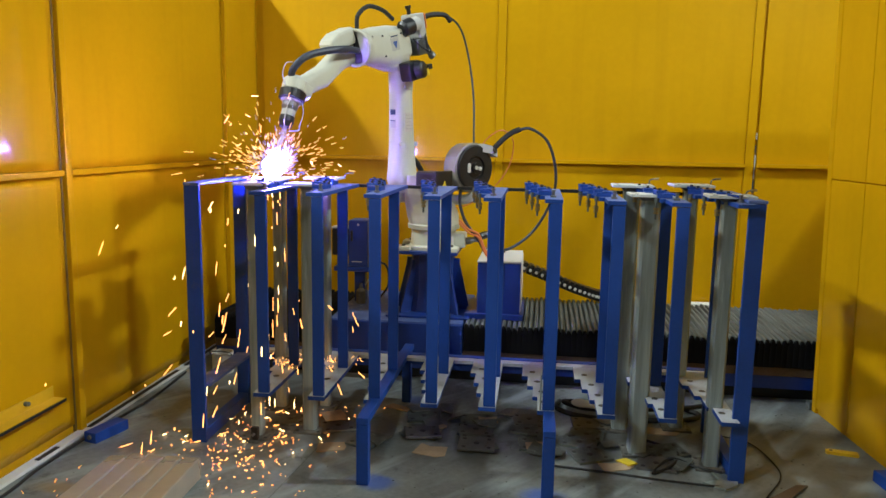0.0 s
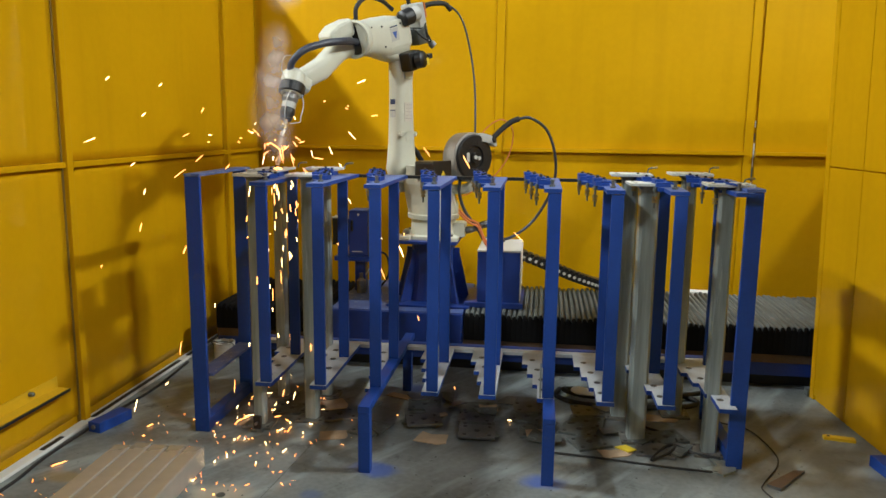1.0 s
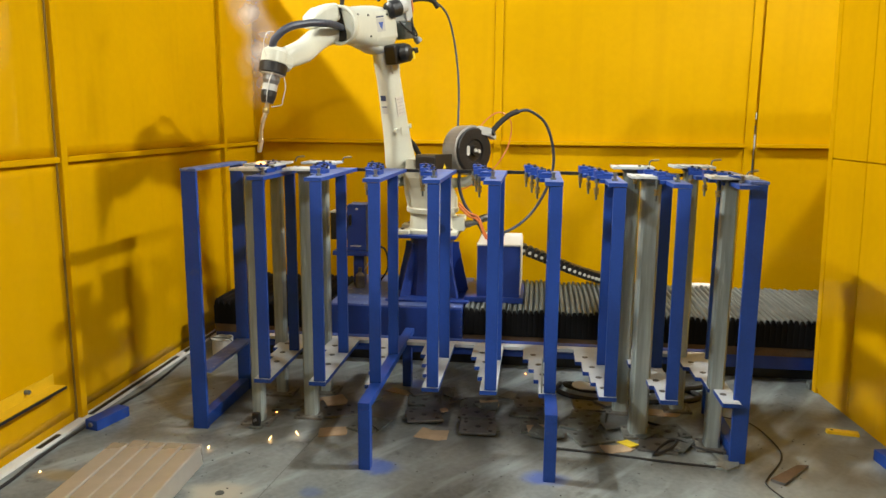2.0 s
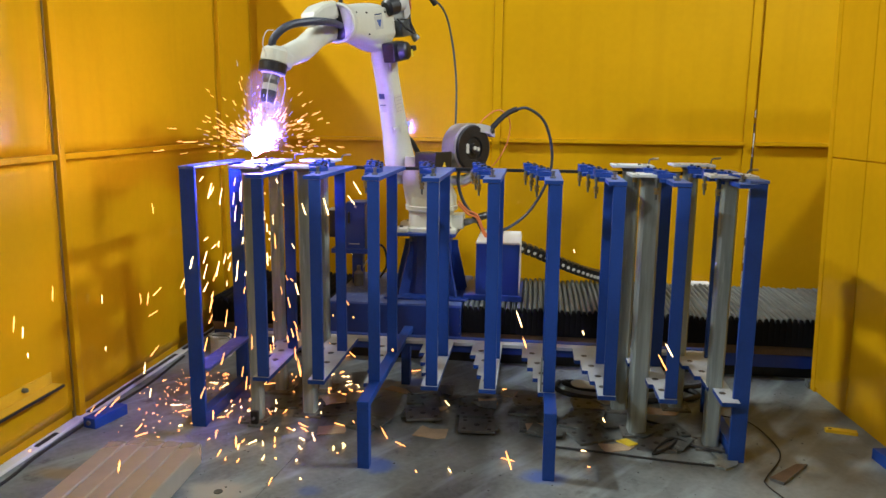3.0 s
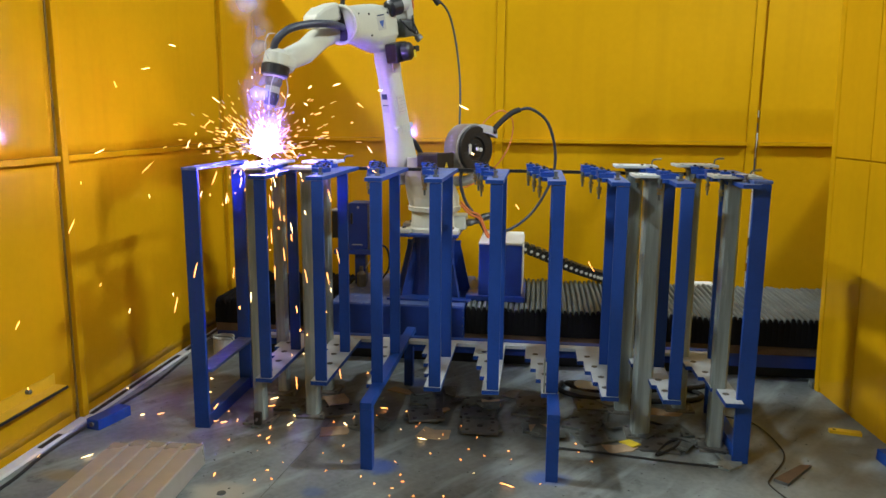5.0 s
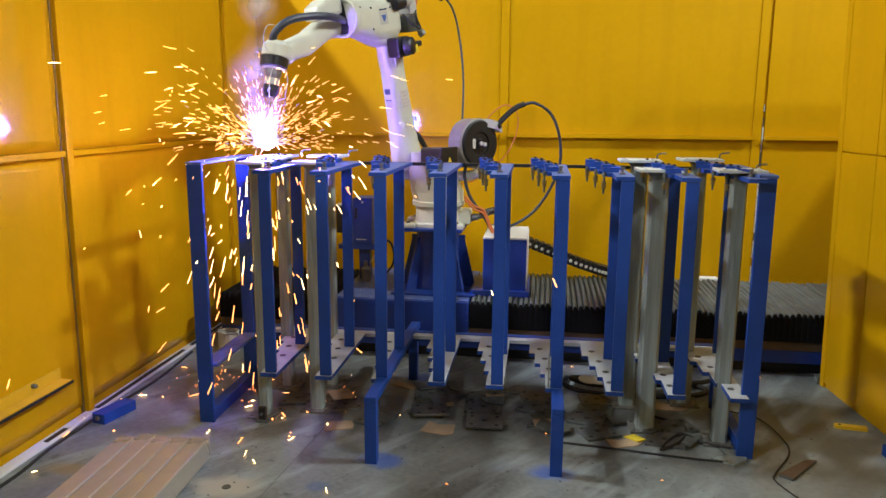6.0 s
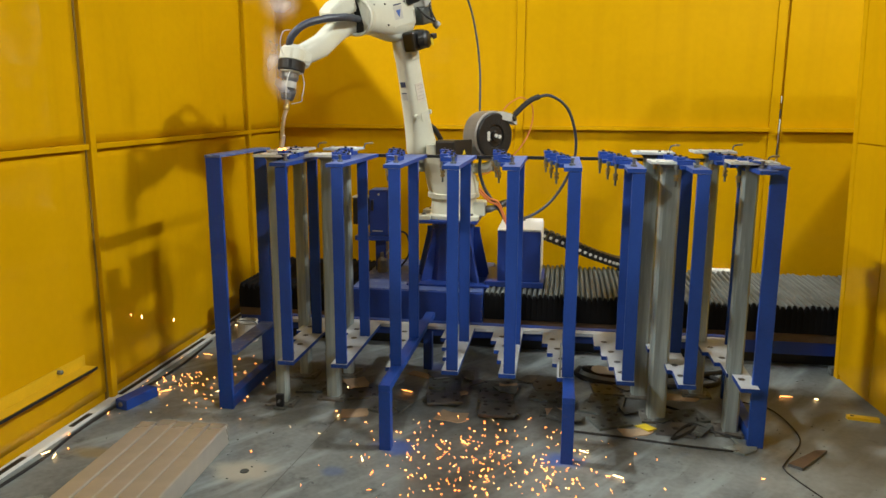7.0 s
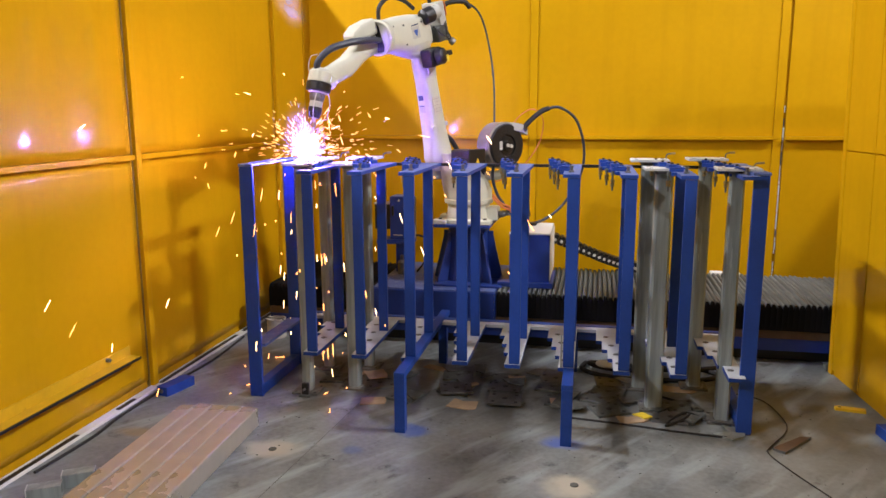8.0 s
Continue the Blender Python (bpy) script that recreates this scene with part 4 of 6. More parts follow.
    lathe(ring, (0.352, -0.004, 0.148), (0.94, 0.33, 0.04), [(0.0, 0.092), (0.004, 0.100), (0.056, 0.101), (0.060, 0.097), (0.060, 0.090), (0.056, 0.086), (0.022, 0.084)], 32)
    part("collar", ring, CREAM, fa, smooth=True)
    part("top_cover", loft(bmesh.new(), [squircle(x, -0.035, z, a, b, "x", 24, 6) for x, z, a, b in ((0.385, 0.215, 0.055, 0.040), (0.40, 0.216, 0.064, 0.046), (0.50, 0.212, 0.062, 0.042), (0.565, 0.198, 0.054, 0.034), (0.58, 0.192, 0.04, 0.022))]), CREAM, fa, "cream top cover")
    part("hose_port", lathe(bmesh.new(), (0.374, 0.004, 0.149), (0.94, 0.33, 0.04), [(0, 0.083), (0.010, 0.083), (0.014, 0.06)], 26), BLACK, fa, "dark hose opening")
    for a in range(0, 360, 45):
        part("collar_bolt", lathe(bmesh.new(), (0.364, 0.088 * math.cos(radians(a)), 0.150 + 0.093 * math.sin(radians(a))), (0, math.cos(radians(a)), math.sin(radians(a))), [(0, 0.007), (0.008, 0.006)], 8), BLACK, fa)
    part("wrist_hose", hose(bmesh.new(), [(0.385, 0.02, 0.135), (0.46, 0.055, 0.150), (0.58, 0.088, 0.185), (0.71, 0.075, 0.215), (0.82, 0.05, 0.208), (0.885, 0.02, 0.165), (0.90, 0.005, 0.11)], 0.0175, 12, 0.035, per=10), HOSE, fa, "dark blue corrugated torch hose")
    part("signal_wire", hose(bmesh.new(), [(0.88, 0.02, 0.20), (0.93, 0.03, 0.20), (0.955, 0.02, 0.15), (0.94, 0.01, 0.08)], 0.0020, 8), PAPER, fa, "pale signal wire")
    em = part("elbow_motor", boxed(-0.045, 0.070, 0.035, 0.12, -0.065, 0.042, 0.012), BLACK, fa, "black servo motor")
    part("motor_cap", lathe(bmesh.new(), (0.0, 0.12, -0.012), (-0.25, 1, 0.05), [(0, 0.050), (0.040, 0.048), (0.050, 0.036), (0.055, 0.02)], 20), BLACK, em)
    part("motor_plug", boxed(-0.082, -0.045, 0.135, 0.17, -0.02, 0.010, 0.006), BLACK, em)
    part("motor_mark", boxed(-0.016, 0.0, 0.192, 0.194, -0.045, -0.005), WARNING, em, "small yellow mark")
    part("side_cover", boxed(-0.055, 0.165, 0.03, 0.0605, 0.035, 0.195, 0.018), CREAM, fa, "raised cream side cover")
    part("logo_plate", boxed(0.06, 0.135, 0.0615, 0.064, 0.085, 0.155, 0.001), LABEL_GREY, fa, "pale maker's plate")
    part("logo_mark", slab(bmesh.new(), [(-0.02, 0.02), (0.02, 0.02), (0.004, -0.02)], 0, 0.0015), LABEL_BLUE, fa).matrix_local = pose(0.098, 0.0660, 0.150, 90, 0, 180)
    part("logo_bar", boxed(0.065, 0.13, 0.064, 0.066, 0.16, 0.167), INK, fa)
    for x, z in ((0.03, 0.17), (0.20, 0.18), (0.20, 0.07), (0.29, 0.19)):
        part("body_bolt", lathe(bmesh.new(), (x, 0.060, z), (0, 1, 0), [(0, 0.006), (0.008, 0.005)], 8), BLACK, fa)
    # wire feeder on the back of the forearm
    fd = part("wire_feeder", boxed(-0.185, -0.125, -0.06, 0.075, 0.15, 0.29, 0.010), LABEL_GREY, fa, "grey wire feeder")
    part("feeder_motor", lathe(bmesh.new(), (-0.02, 0.06, 0.225), (-1, 0.05, 0.12), [(-0.035, 0.03), (-0.02, 0.046), (0.05, 0.048), (0.055, 0.04), (0.06, 0.04)], 20), BLACK, fd)
    part("motor_band", lathe(bmesh.new(), (-0.075, 0.062, 0.232), (-1, 0.05, 0.12), [(0, 0.041), (0.05, 0.041)], 20), LABEL_GREY, fd)
    part("feeder_head", boxed(-0.195, -0.10, -0.05, 0.065, 0.055, 0.148, 0.010), DARK_STEEL, fd)
    part("inlet", lathe(bmesh.new(), (-0.18, 0.05, 0.085), (-0.5, 0.4, -0.9), [(0, 0.016), (0.04, 0.016), (0.045, 0.022), (0.07, 0.022)], 14), STEEL, fd)
    part("red_clip", boxed(-0.196, -0.188, 0.02, 0.076, 0.20, 0.285, 0.002), ORANGE, fd, "orange clip")
    part("top_knob", lathe(bmesh.new(), (-0.14, 0.0, 0.29), (0, 0, 1), [(0, 0.012), (0.03, 0.012), (0.035, 0.018), (0.05, 0.018)], 14), BLACK, fd)
    for k in range(4):
        part("feeder_wire", hose(bmesh.new(), [(-0.05 - 0.02 * k, 0.08, 0.16 - 0.02 * k), (-0.09 - 0.01 * k, 0.11 + 0.01 * k, 0.10 - 0.01 * k), (-0.13, 0.105, 0.08 + 0.02 * k), (-0.18, 0.07, 0.11 + 0.02 * k)], 0.0045, 8), BLACK, fd)
    part("loop_hose", hose(bmesh.new(), [(0.36, 0.02, 0.24), (0.34, 0.03, 0.31), (0.24, 0.03, 0.345), (0.12, 0.03, 0.31), (0.04, 0.03, 0.25)], 0.012, 10, 0.06), RUBBER, fa, "black hose loop")
    part("feed_cable", hose(bmesh.new(), [(-0.19, 0.02, 0.235), (-0.25, 0.05, 0.265), (-0.36, 0.08, 0.25), (-0.455, 0.11, 0.16), (-0.475, 0.13, -0.02), (-0.43, 0.16, -0.27), (-0.31, 0.20, -0.56)], 0.0062, 10, per=10), HOSE, fa, "dark blue wire conduit")
    part("conduit_sleeve", hose(bmesh.new(), [(-0.19, 0.02, 0.235), (-0.25, 0.05, 0.265), (-0.36, 0.08, 0.25), (-0.40, 0.09, 0.205)], 0.0145, 10, 0.07), RUBBER, fa)
    # the whole forearm stands beside the arm plane at the elbow and meets it at the wrist
    LOW = ('elbow_motor', 'motor_cap', 'motor_plug', 'motor_mark', 'wire_feeder', 'feeder_motor', 'motor_band', 'feeder_head', 'inlet', 'red_clip', 'top_knob', 'feeder_wire', 'feed_cable', 'conduit_sleeve')
    for ob in (fa, *fa.children_recursive):
        if ob.matrix_basis == Matrix.Identity(4):
            for v in ob.data.vertices:
                v.co.y -= 0.10 * min(1, max(0, 1 - v.co.x / 0.85))
                v.co.z += 0.035 * min(1, max(0, (0.72 - v.co.x) / 0.25)) if ob.name.split('.')[0] not in LOW else 0
        else:
            ob.matrix_basis = Matrix.Translation((0, -0.09, 0)) @ ob.matrix_basis
    # wrist and torch, pointing down local -z
    to = part("torch", lathe(bmesh.new(), (0, 0, -0.05), (0, 0, 1), [(-0.03, 0.030), (-0.022, 0.052), (0.03, 0.056), (0.034, 0.062), (0.085, 0.060), (0.105, 0.040)], 26), CREAM, root, smooth=False)
    part("wrist_ring", lathe(bmesh.new(), (0, 0, -0.052), (0, 0, 1), [(-0.018, 0.050), (-0.012, 0.064), (0.030, 0.066), (0.033, 0.060)], 26), BLACK, to, "dark wrist ring")
    part("wrist_knuckle", loft(bmesh.new(), [squircle(x, 0, 0.01, a, b, "x", 18, 2.6) for x, a, b in ((-0.08, 0.044, 0.046), (-0.02, 0.050, 0.055), (0.0, 0.04, 0.045))]), CREAM, to)
    part("tool_flange", lathe(bmesh.new(), (0, 0, -0.13), (0, 0, 1), [(0, 0.030), (0.03, 0.040), (0.058, 0.040)], 20), STEEL, to)
    part("shock_sensor", lathe(bmesh.new(), (0, 0, -0.205), (0, 0, 1), [(0, 0.028), (0.03, 0.036), (0.055, 0.036), (0.06, 0.028), (0.078, 0.028)], 20), BLACK, to, "black torch clutch")
    part("clutch_band", lathe(bmesh.new(), (0, 0, -0.148), (0, 0, 1), [(0, 0.034), (0.035, 0.034)], 20), LABEL_GREY, to)
    part("torch_neck", hose(bmesh.new(), [(0, 0, -0.20), (0, 0, -0.25), (0.008, 0, -0.30), (0.006, 0, -0.36), (0, 0, -0.385)], 0.0105, 12, per=6), CHROME, to)
    part("neck_collar", lathe(bmesh.new(), (0.001, 0, -0.255), (0, 0, 1), [(0, 0.015), (0.012, 0.016), (0.026, 0.014)], 14), BRASS, to)
    part("gas_nozzle", lathe(bmesh.new(), (0, 0, -0.440), (0, 0, 1), [(0, 0.009), (0.012, 0.012), (0.06, 0.013), (0.066, 0.010)], 16), CHROME, to, "grey gas nozzle")
    part("side_wire", hose(bmesh.new(), [(0.03, 0.04, -0.06), (0.05, 0.05, -0.12), (0.045, 0.045, -0.18), (0.02, 0.02, -0.215)], 0.0022, 8), PAPER, to)
    part("side_wire", hose(bmesh.new(), [(-0.03, 0.045, -0.06), (-0.05, 0.05, -0.12), (-0.05, 0.045, -0.18), (-0.06, 0.03, -0.20), (-0.02, 0.01, -0.22)], 0.0022, 8), PAPER, to)
    # wire reel
    c = Vector((1.172 - AXIS[0], 1.36 - AXIS[1], 1.252 - 0.755))
    ax = Vector((0.74, -0.67, 0.02)).normalized()
    q = Matrix.Rotation(radians(-238), 4, "Z")
    rl = part("wire_reel", lathe(bmesh.new(), q @ c, q.to_3x3() @ ax, [(-0.115, 0.130), (-0.105, 0.148), (0.0, 0.150), (0.005, 0.142)], 40), REEL, tur, "grey wire reel housing", smooth=False)
    face = bmesh.new()
    lathe(face, q @ (c + ax * 0.006), q.to_3x3() @ ax, [(0, 0.138), (0.010, 0.138), (0.016, 0.130), (0.014, 0.070), (0.004, 0.066)], 40)
    disc = part("reel_disc", face, BLACK, rl, "black ribbed reel disc")
    side = Vector((0, 0, 1)).cross(ax).normalized()
    upv = ax.cross(side)
    for k in range(28):
        a = 2 * math.pi * k / 28
        d = side * math.cos(a) + upv * math.sin(a)
        part("reel_rib", rod(bmesh.new(), q @ (c + ax * 0.020 + d * 0.074), q @ (c + ax * 0.020 + d * 0.126), 0.0022, n=5), RUBBER, disc)
    part("reel_hub", lathe(bmesh.new(), q @ (c + ax * 0.008), q.to_3x3() @ ax, [(0, 0.060), (0.006, 0.055), (0.006, 0.032), (0.022, 0.030)], 24), BLACK, disc)
    for u, v in ((-0.006, 0.002), (0.022, -0.004)):
        part("hub_bolt", lathe(bmesh.new(), q @ (c + ax * 0.03 + side * u + upv * v), q.to_3x3() @ ax, [(0, 0.012), (0.008, 0.011)], 14), PAPER, disc, "white hub bolt")
    for k in range(3):
        part("reel_sticker", lathe(bmesh.new(), q @ (c + ax * 0.0225 - side * 0.056 + upv * (-0.016 + 0.017 * k)), q.to_3x3() @ ax, [(0, 0.013), (0.0015, 0.0128)], 8), PAPER, disc, "pale sticker")
    along = Vector((0.93, 0.36, 0.0)).normalized()
    part("reel_spout", loft(bmesh.new(), [[q @ (c - ax * 0.05 + along * s + upv * u + ax * a + upv * b) for a, b in ((-w, -h), (w, -h), (w, h), (-w, h))] for s, u, w, h in ((0.0, 0.115, 0.05, 0.018), (0.06, 0.122, 0.045, 0.024), (0.12, 0.11, 0.038, 0.024), (0.165, 0.085, 0.026, 0.020))]), LABEL_GREY, rl, "grey wire outlet")
    part("outlet_hole", lathe(bmesh.new(), q @ (c - ax * 0.02 + along * 0.142 + upv * 0.104), q.to_3x3() @ (along * 0.5 + upv * 0.3 + ax), [(0, 0.018), (0.012, 0.016)], 14), BLACK, rl)
    part("outlet_sleeve", hose(bmesh.new(), [q @ (c - ax * 0.03 + along * s + upv * u) for s, u in ((0.14, 0.11), (0.20, 0.17), (0.26, 0.215), (0.31, 0.235))], 0.016, 10, 0.08), RUBBER, rl)
    part("supply_cable", hose(bmesh.new(), [q @ (c - ax * k + along * s + upv * u) for s, u, k in ((0.28, 0.225, 0.03), (0.38, 0.24, 0.03), (0.51, 0.16, 0.05), (0.59, -0.02, 0.08), (0.60, -0.20, 0.12), (0.53, -0.40, 0.18), (0.40, -0.51, 0.2), (0.28, -0.54, 0.22))], 0.009, 10, per=10), HOSE, rl, "dark blue supply cable")
    part("lower_conduit", hose(bmesh.new(), [q @ (c + along * s + upv * u + ax * 0.0) for s, u in ((-0.07, -0.08), (-0.085, -0.2), (-0.05, -0.32), (0.03, -0.43), (0.07, -0.50))], 0.010, 10), HOSE, rl)
    part("gas_hose", hose(bmesh.new(), [q @ (c - ax * 0.1 + along * s + upv * u) for s, u in ((0.12, 0.04), (0.13, 0.15), (0.24, 0.23), (0.32, 0.17), (0.30, 0.02), (0.20, -0.12), (0.05, -0.22), (-0.06, -0.25))], 0.004, 8), ORANGE, rl, "orange gas hose")
    for k in range(2):
        part("signal_hose", hose(bmesh.new(), [q @ (c + along * s + upv * (u - 0.02 * k) + ax * 0.02) for s, u in ((-0.10, -0.31), (-0.04, -0.37), (0.02, -0.40), (0.06, -0.49), (0.09, -0.53))], 0.007, 8), ORANGE, tur)
    return root, tur, up, fa, to


ROOT, TURRET, UPPER, FORE, TORCH = robot()


# ---- loose things on the floor ----
def floor_things():
    random.seed(11)
    # steel tubes stacked side by side, a second layer under them
    for i in range(5):
        root = thing("steel_tube", pose(0.168 - 0.077 * i, -0.335 - 0.004 * (i % 3) - (0.03 if i == 4 else 0), 0.0, 0, 0, 2.6 + 0.15 * (i % 2)), "rust-tinged galvanised square tube lying in a stack", "steel tube", "stacked steel tubes")
        bm = bmesh.new()
        c, w, h = 0.008, 0.0372, 0.046
        o = [(sx * (w - c) + c * math.cos(radians(a)), sz * (h - c) + c * math.sin(radians(a))) for sx, sz, a0 in ((1, 1, 0), (-1, 1, 90), (-1, -1, 180), (1, -1, 270)) for a in range(a0, a0 + 91, 15)]
        loft(bm, [[(x, y, z + 0.047) for x, z in o] for y in (0.0, -1.9)], True)
        part("tube_wall", bm, TUBE, root)
        part("open_end", boxed(-0.031, 0.031, -0.001, 0.0015, 0.008, 0.085), BLACK, root, "dark open tube end")
    # base plates lying about
    plates = [(1.02, 0.50, 8, 0.0), (1.04, 0.30, -6, 0.0), (1.05, 0.27, 14, 0.013), (1.29, 0.50, 4, 0.0), (1.30, 0.37, -3, 0.0), (1.315, 0.24, 5, 0.0), (1.32, 0.17, 2, 0.013), (1.56, 0.55, 10, 0.0), (1.55, 0.42, -8, 0.0),
              (1.60, 0.24, 3, 0.0), (1.86, 0.55, 5, 0.0), (1.84, 0.40, -10, 0.0), (1.84, 0.16, 25, 0.0), (1.80, 0.30, -18, 0.0), (2.20, 0.27, 20, 0.0), (2.13, 0.12, -8, 0.0), (0.80, 0.16, 70, 0.0), (0.62, 0.30, 25, 0.0), (0.36, 0.34, 10, 0.0)]
    for x, y, rz, z in plates:
        root = thing("base_plate", pose(x, y, z + 0.0005, random.uniform(-1, 1), random.uniform(-1, 1), rz), "oily dark steel base plate with drilled holes", "steel plate", "loose base plates")
        pl = part("plate", boxed(-0.085, 0.085, -0.07, 0.07, 0.0, 0.012, 0.002), random.choice((DARK_STEEL, DARK_STEEL, STEEL)), root)
        for u in (-0.058, 0.058):
            for v in (-0.045, 0.045):
                plug("bolt_hole", pl, u, v, 0.0105, 0.010)
        plug("bolt_hole", pl, 0, 0, 0.0105, 0.014)
    for k in range(16):
        x, y = random.uniform(0.7, 2.3), random.uniform(0.12, 0.62)
        u = random.uniform
        o = [(-u(0.03, 0.08), -u(0.02, 0.05)), (u(0.02, 0.08), -u(0.02, 0.06)), (u(0.03, 0.09), u(0.01, 0.05)), (-u(0.01, 0.06), u(0.02, 0.06))]
        ob = tagged(part("steel_offcut", slab(bmesh.new(), o, 0.0, 0.005), DARK_STEEL if k % 3 else STEEL), "dark oily steel offcut among the plates", "steel offcut", "steel offcuts")
        ob.matrix_world = pose(x, y, 0.0135 + 0.0003 * k, u(-4, 4), u(-4, 4), u(0, 360))
    # torn cardboard and ply scraps
    cards = [(0.655, 0.07, 0.075, 0.05, 20, 0.0), (1.115, 0.10, 0.075, 0.055, -15, 0.0), (0.575, 0.40, 0.06, 0.06, 30, 0.02), (0.90, 0.60, 0.09, 0.035, -20, 0.0), (0.98, 0.57, 0.06, 0.03, -30, 0.0), (1.35, 0.47, 0.05, 0.05, 5, 0.014), (1.60, 0.20, 0.05, 0.045, 12, 0.014), (1.955, 0.075, 0.08, 0.04, 20, 0.0), (1.12, 0.35, 0.05, 0.02, 40, 0.014), (0.47, 0.44, 0.10, 0.02, 30, 0.0), (2.22, 0.52, 0.09, 0.04, 0, 0.0)]
    for x, y, a, b, rz, z in cards:
        u = lambda: random.uniform(0.75, 1.15)
        o = [(-a * u(), -b * u()), (a * u() * 0.6, -b * u()), (a * u(), -b * u() * 0.4), (a * u(), b * u()), (-a * u() * 0.2, b * u() * 0.85), (-a * u(), b * u())]
        root = tagged(part("cardboard_scrap", slab(bmesh.new(), o, 0, 0.004), CARD), "torn brown cardboard scrap on the floor", "cardboard", "cardboard scraps")
        root.matrix_world = pose(x, y, z + 0.001, random.uniform(-2, 2), random.uniform(-2, 2), rz)
    ob = tagged(part("yellow_scrap", slab(bmesh.new(), [(-0.05, 0.0), (-0.01, 0.03), (0.05, -0.005), (0.02, -0.035)], 0, 0.006), WARNING), "crumpled yellow scrap on the cardboard", "scrap")
    ob.matrix_world = pose(2.0, 0.115, 0.007, 4, -6, -20)
    ob = tagged(part("white_scrap", slab(bmesh.new(), [(0.05 * math.cos(t) + (0.05 if math.cos(t) > 0.6 else 0), 0.036 * math.sin(t)) for t in [k * math.pi / 8 for k in range(16)]], 0, 0.005), WHITE), "pale rounded scrap lying on the hose", "scrap")
    ob.matrix_world = pose(1.825, 0.700, 0.056, 14, 3, -8)
    # hoses and cables
    ob = tagged(part("floor_hose", hose(bmesh.new(), [(1.72, 0.83, 0.016), (1.70, 0.73, 0.014), (1.80, 0.64, 0.013), (1.98, 0.61, 0.013), (2.18, 0.63, 0.013), (2.36, 0.67, 0.013), (2.44, 0.75, 0.014), (2.34, 0.84, 0.014), (2.10, 0.81, 0.014), (1.85, 0.84, 0.014), (1.74, 0.77, 0.036), (1.86, 0.68, 0.038), (2.1, 0.71, 0.036), (2.4, 0.81, 0.03), (2.55, 0.93, 0.016)], 0.013, 10, per=10), RUBBER), "coiled black rubber hose on the floor", "hose")
    tagged(part("floor_cable", hose(bmesh.new(), [(1.66, 0.03, 0.006), (1.9, 0.0, 0.006), (2.15, -0.04, 0.006), (2.36, -0.06, 0.006)], 0.005, 8), RUBBER), "thin dark cable lying on the floor", "cable")
    tagged(part("floor_cable", hose(bmesh.new(), [(2.50, 0.50, 0.006), (2.615, 0.427, 0.006), (2.66, 0.20, 0.006), (2.638, 0.054, 0.006), (2.53, -0.13, 0.006), (2.51, -0.20, 0.006), (2.56, -0.34, 0.006), (2.66, -0.55, 0.006)], 0.003, 8), RUBBER), "thin dark cable curling on the floor", "cable")
    tagged(part("floor_cable", hose(bmesh.new(), [(2.10, 0.40, 0.006), (2.24, 0.28, 0.006), (2.20, 0.10, 0.02), (2.10, 0.02, 0.006), (2.20, 0.16, 0.02), (2.30, 0.10, 0.014), (2.40, 0.06, 0.014)], 0.006, 8), RUBBER), "kinked black cable among the plates", "cable")
    tagged(part("floor_cable", hose(bmesh.new(), [(-0.50, -0.95, 0.006), (-0.485, -0.6, 0.006), (-0.50, -0.35, 0.012), (-0.49, 0.1, 0.012), (-0.475, 0.5, 0.006), (-0.50, 0.95, 0.010)], 0.007, 8), RUBBER), "black cable along the wall", "cable")
    bm = slab(bmesh.new(), [(2.536, -0.147), (2.581, -0.183), (2.732, 0.001), (2.684, -0.005)], 0.0005, 0.013, top=0, side=1)
    tagged(part("offcut_plank", bm, [TIMBER, STEEL]), "grubby brown plank offcut lying on the floor", "plank")
    ob = tagged(part("bent_bracket", slab(bmesh.new(), [(-0.09, -0.05), (0.0, -0.09), (0.05, -0.03), (0.06, 0.05), (-0.05, 0.07), (-0.02, 0.0)], 0.0005, 0.010), GALV), "galvanised offcut with notches on the floor", "steel plate")
    ob.matrix_world = pose(2.395, 0.0, 0, 0, 0, -10)
    for x, y in ((2.10, 0.235), (2.24, 0.16)):
        ob = tagged(part("ring_offcut", lathe(bmesh.new(), (0, 0, 0.0005), (0, 0, 1), [(0, 0.03), (0.010, 0.03), (0.010, 0.014), (0.002, 0.013)], 16), GALV), "small galvanised ring offcut", "steel ring", "ring offcuts")
        ob.matrix_world = pose(x, y, 0, 3, -3, 0)
    # small can on the shelf side, blue blocks, yellow lug
    can = thing("paint_can", pose(-0.295, 1.02, 0), "dented pale metal paint can", "can")
    part("shell", lathe(bmesh.new(), (0, 0, 0), (0, 0, 1), [(0.0, 0.058), (0.004, 0.062), (0.12, 0.062), (0.125, 0.065), (0.13, 0.062), (0.129, 0.055), (0.03, 0.054)], 22), PAPER, can)
    part("bail", hose(bmesh.new(), [(-0.064, 0, 0.10), (-0.06, -0.05, 0.14), (0, -0.075, 0.15), (0.06, -0.05, 0.14), (0.064, 0, 0.10)], 0.003, 6), DARK_STEEL, can)
    for x, y, rz, a in ((-0.435, 0.02, -14, 0.10), (3.085, 0.05, 8, 0.08)):
        root = thing("floor_stop", pose(x, y, 0, 0, 0, rz), "blue painted steel floor stop", "floor stop", "floor stops")
        part("channel", boxed(-0.036, 0.036, -a, a, 0.0, 0.050, 0.004), BLUE, root)
        part("bolt_head", lathe(bmesh.new(), (0, -a - 0.0005, 0.028), (0, -1, 0), [(0, 0.012), (0.008, 0.011)], 6), STEEL, root)
    lug = thing("yellow_lug", pose(3.000, 0.385, 0, 0, 0, -10), "yellow painted steel lug at the foot of the wall", "lug")
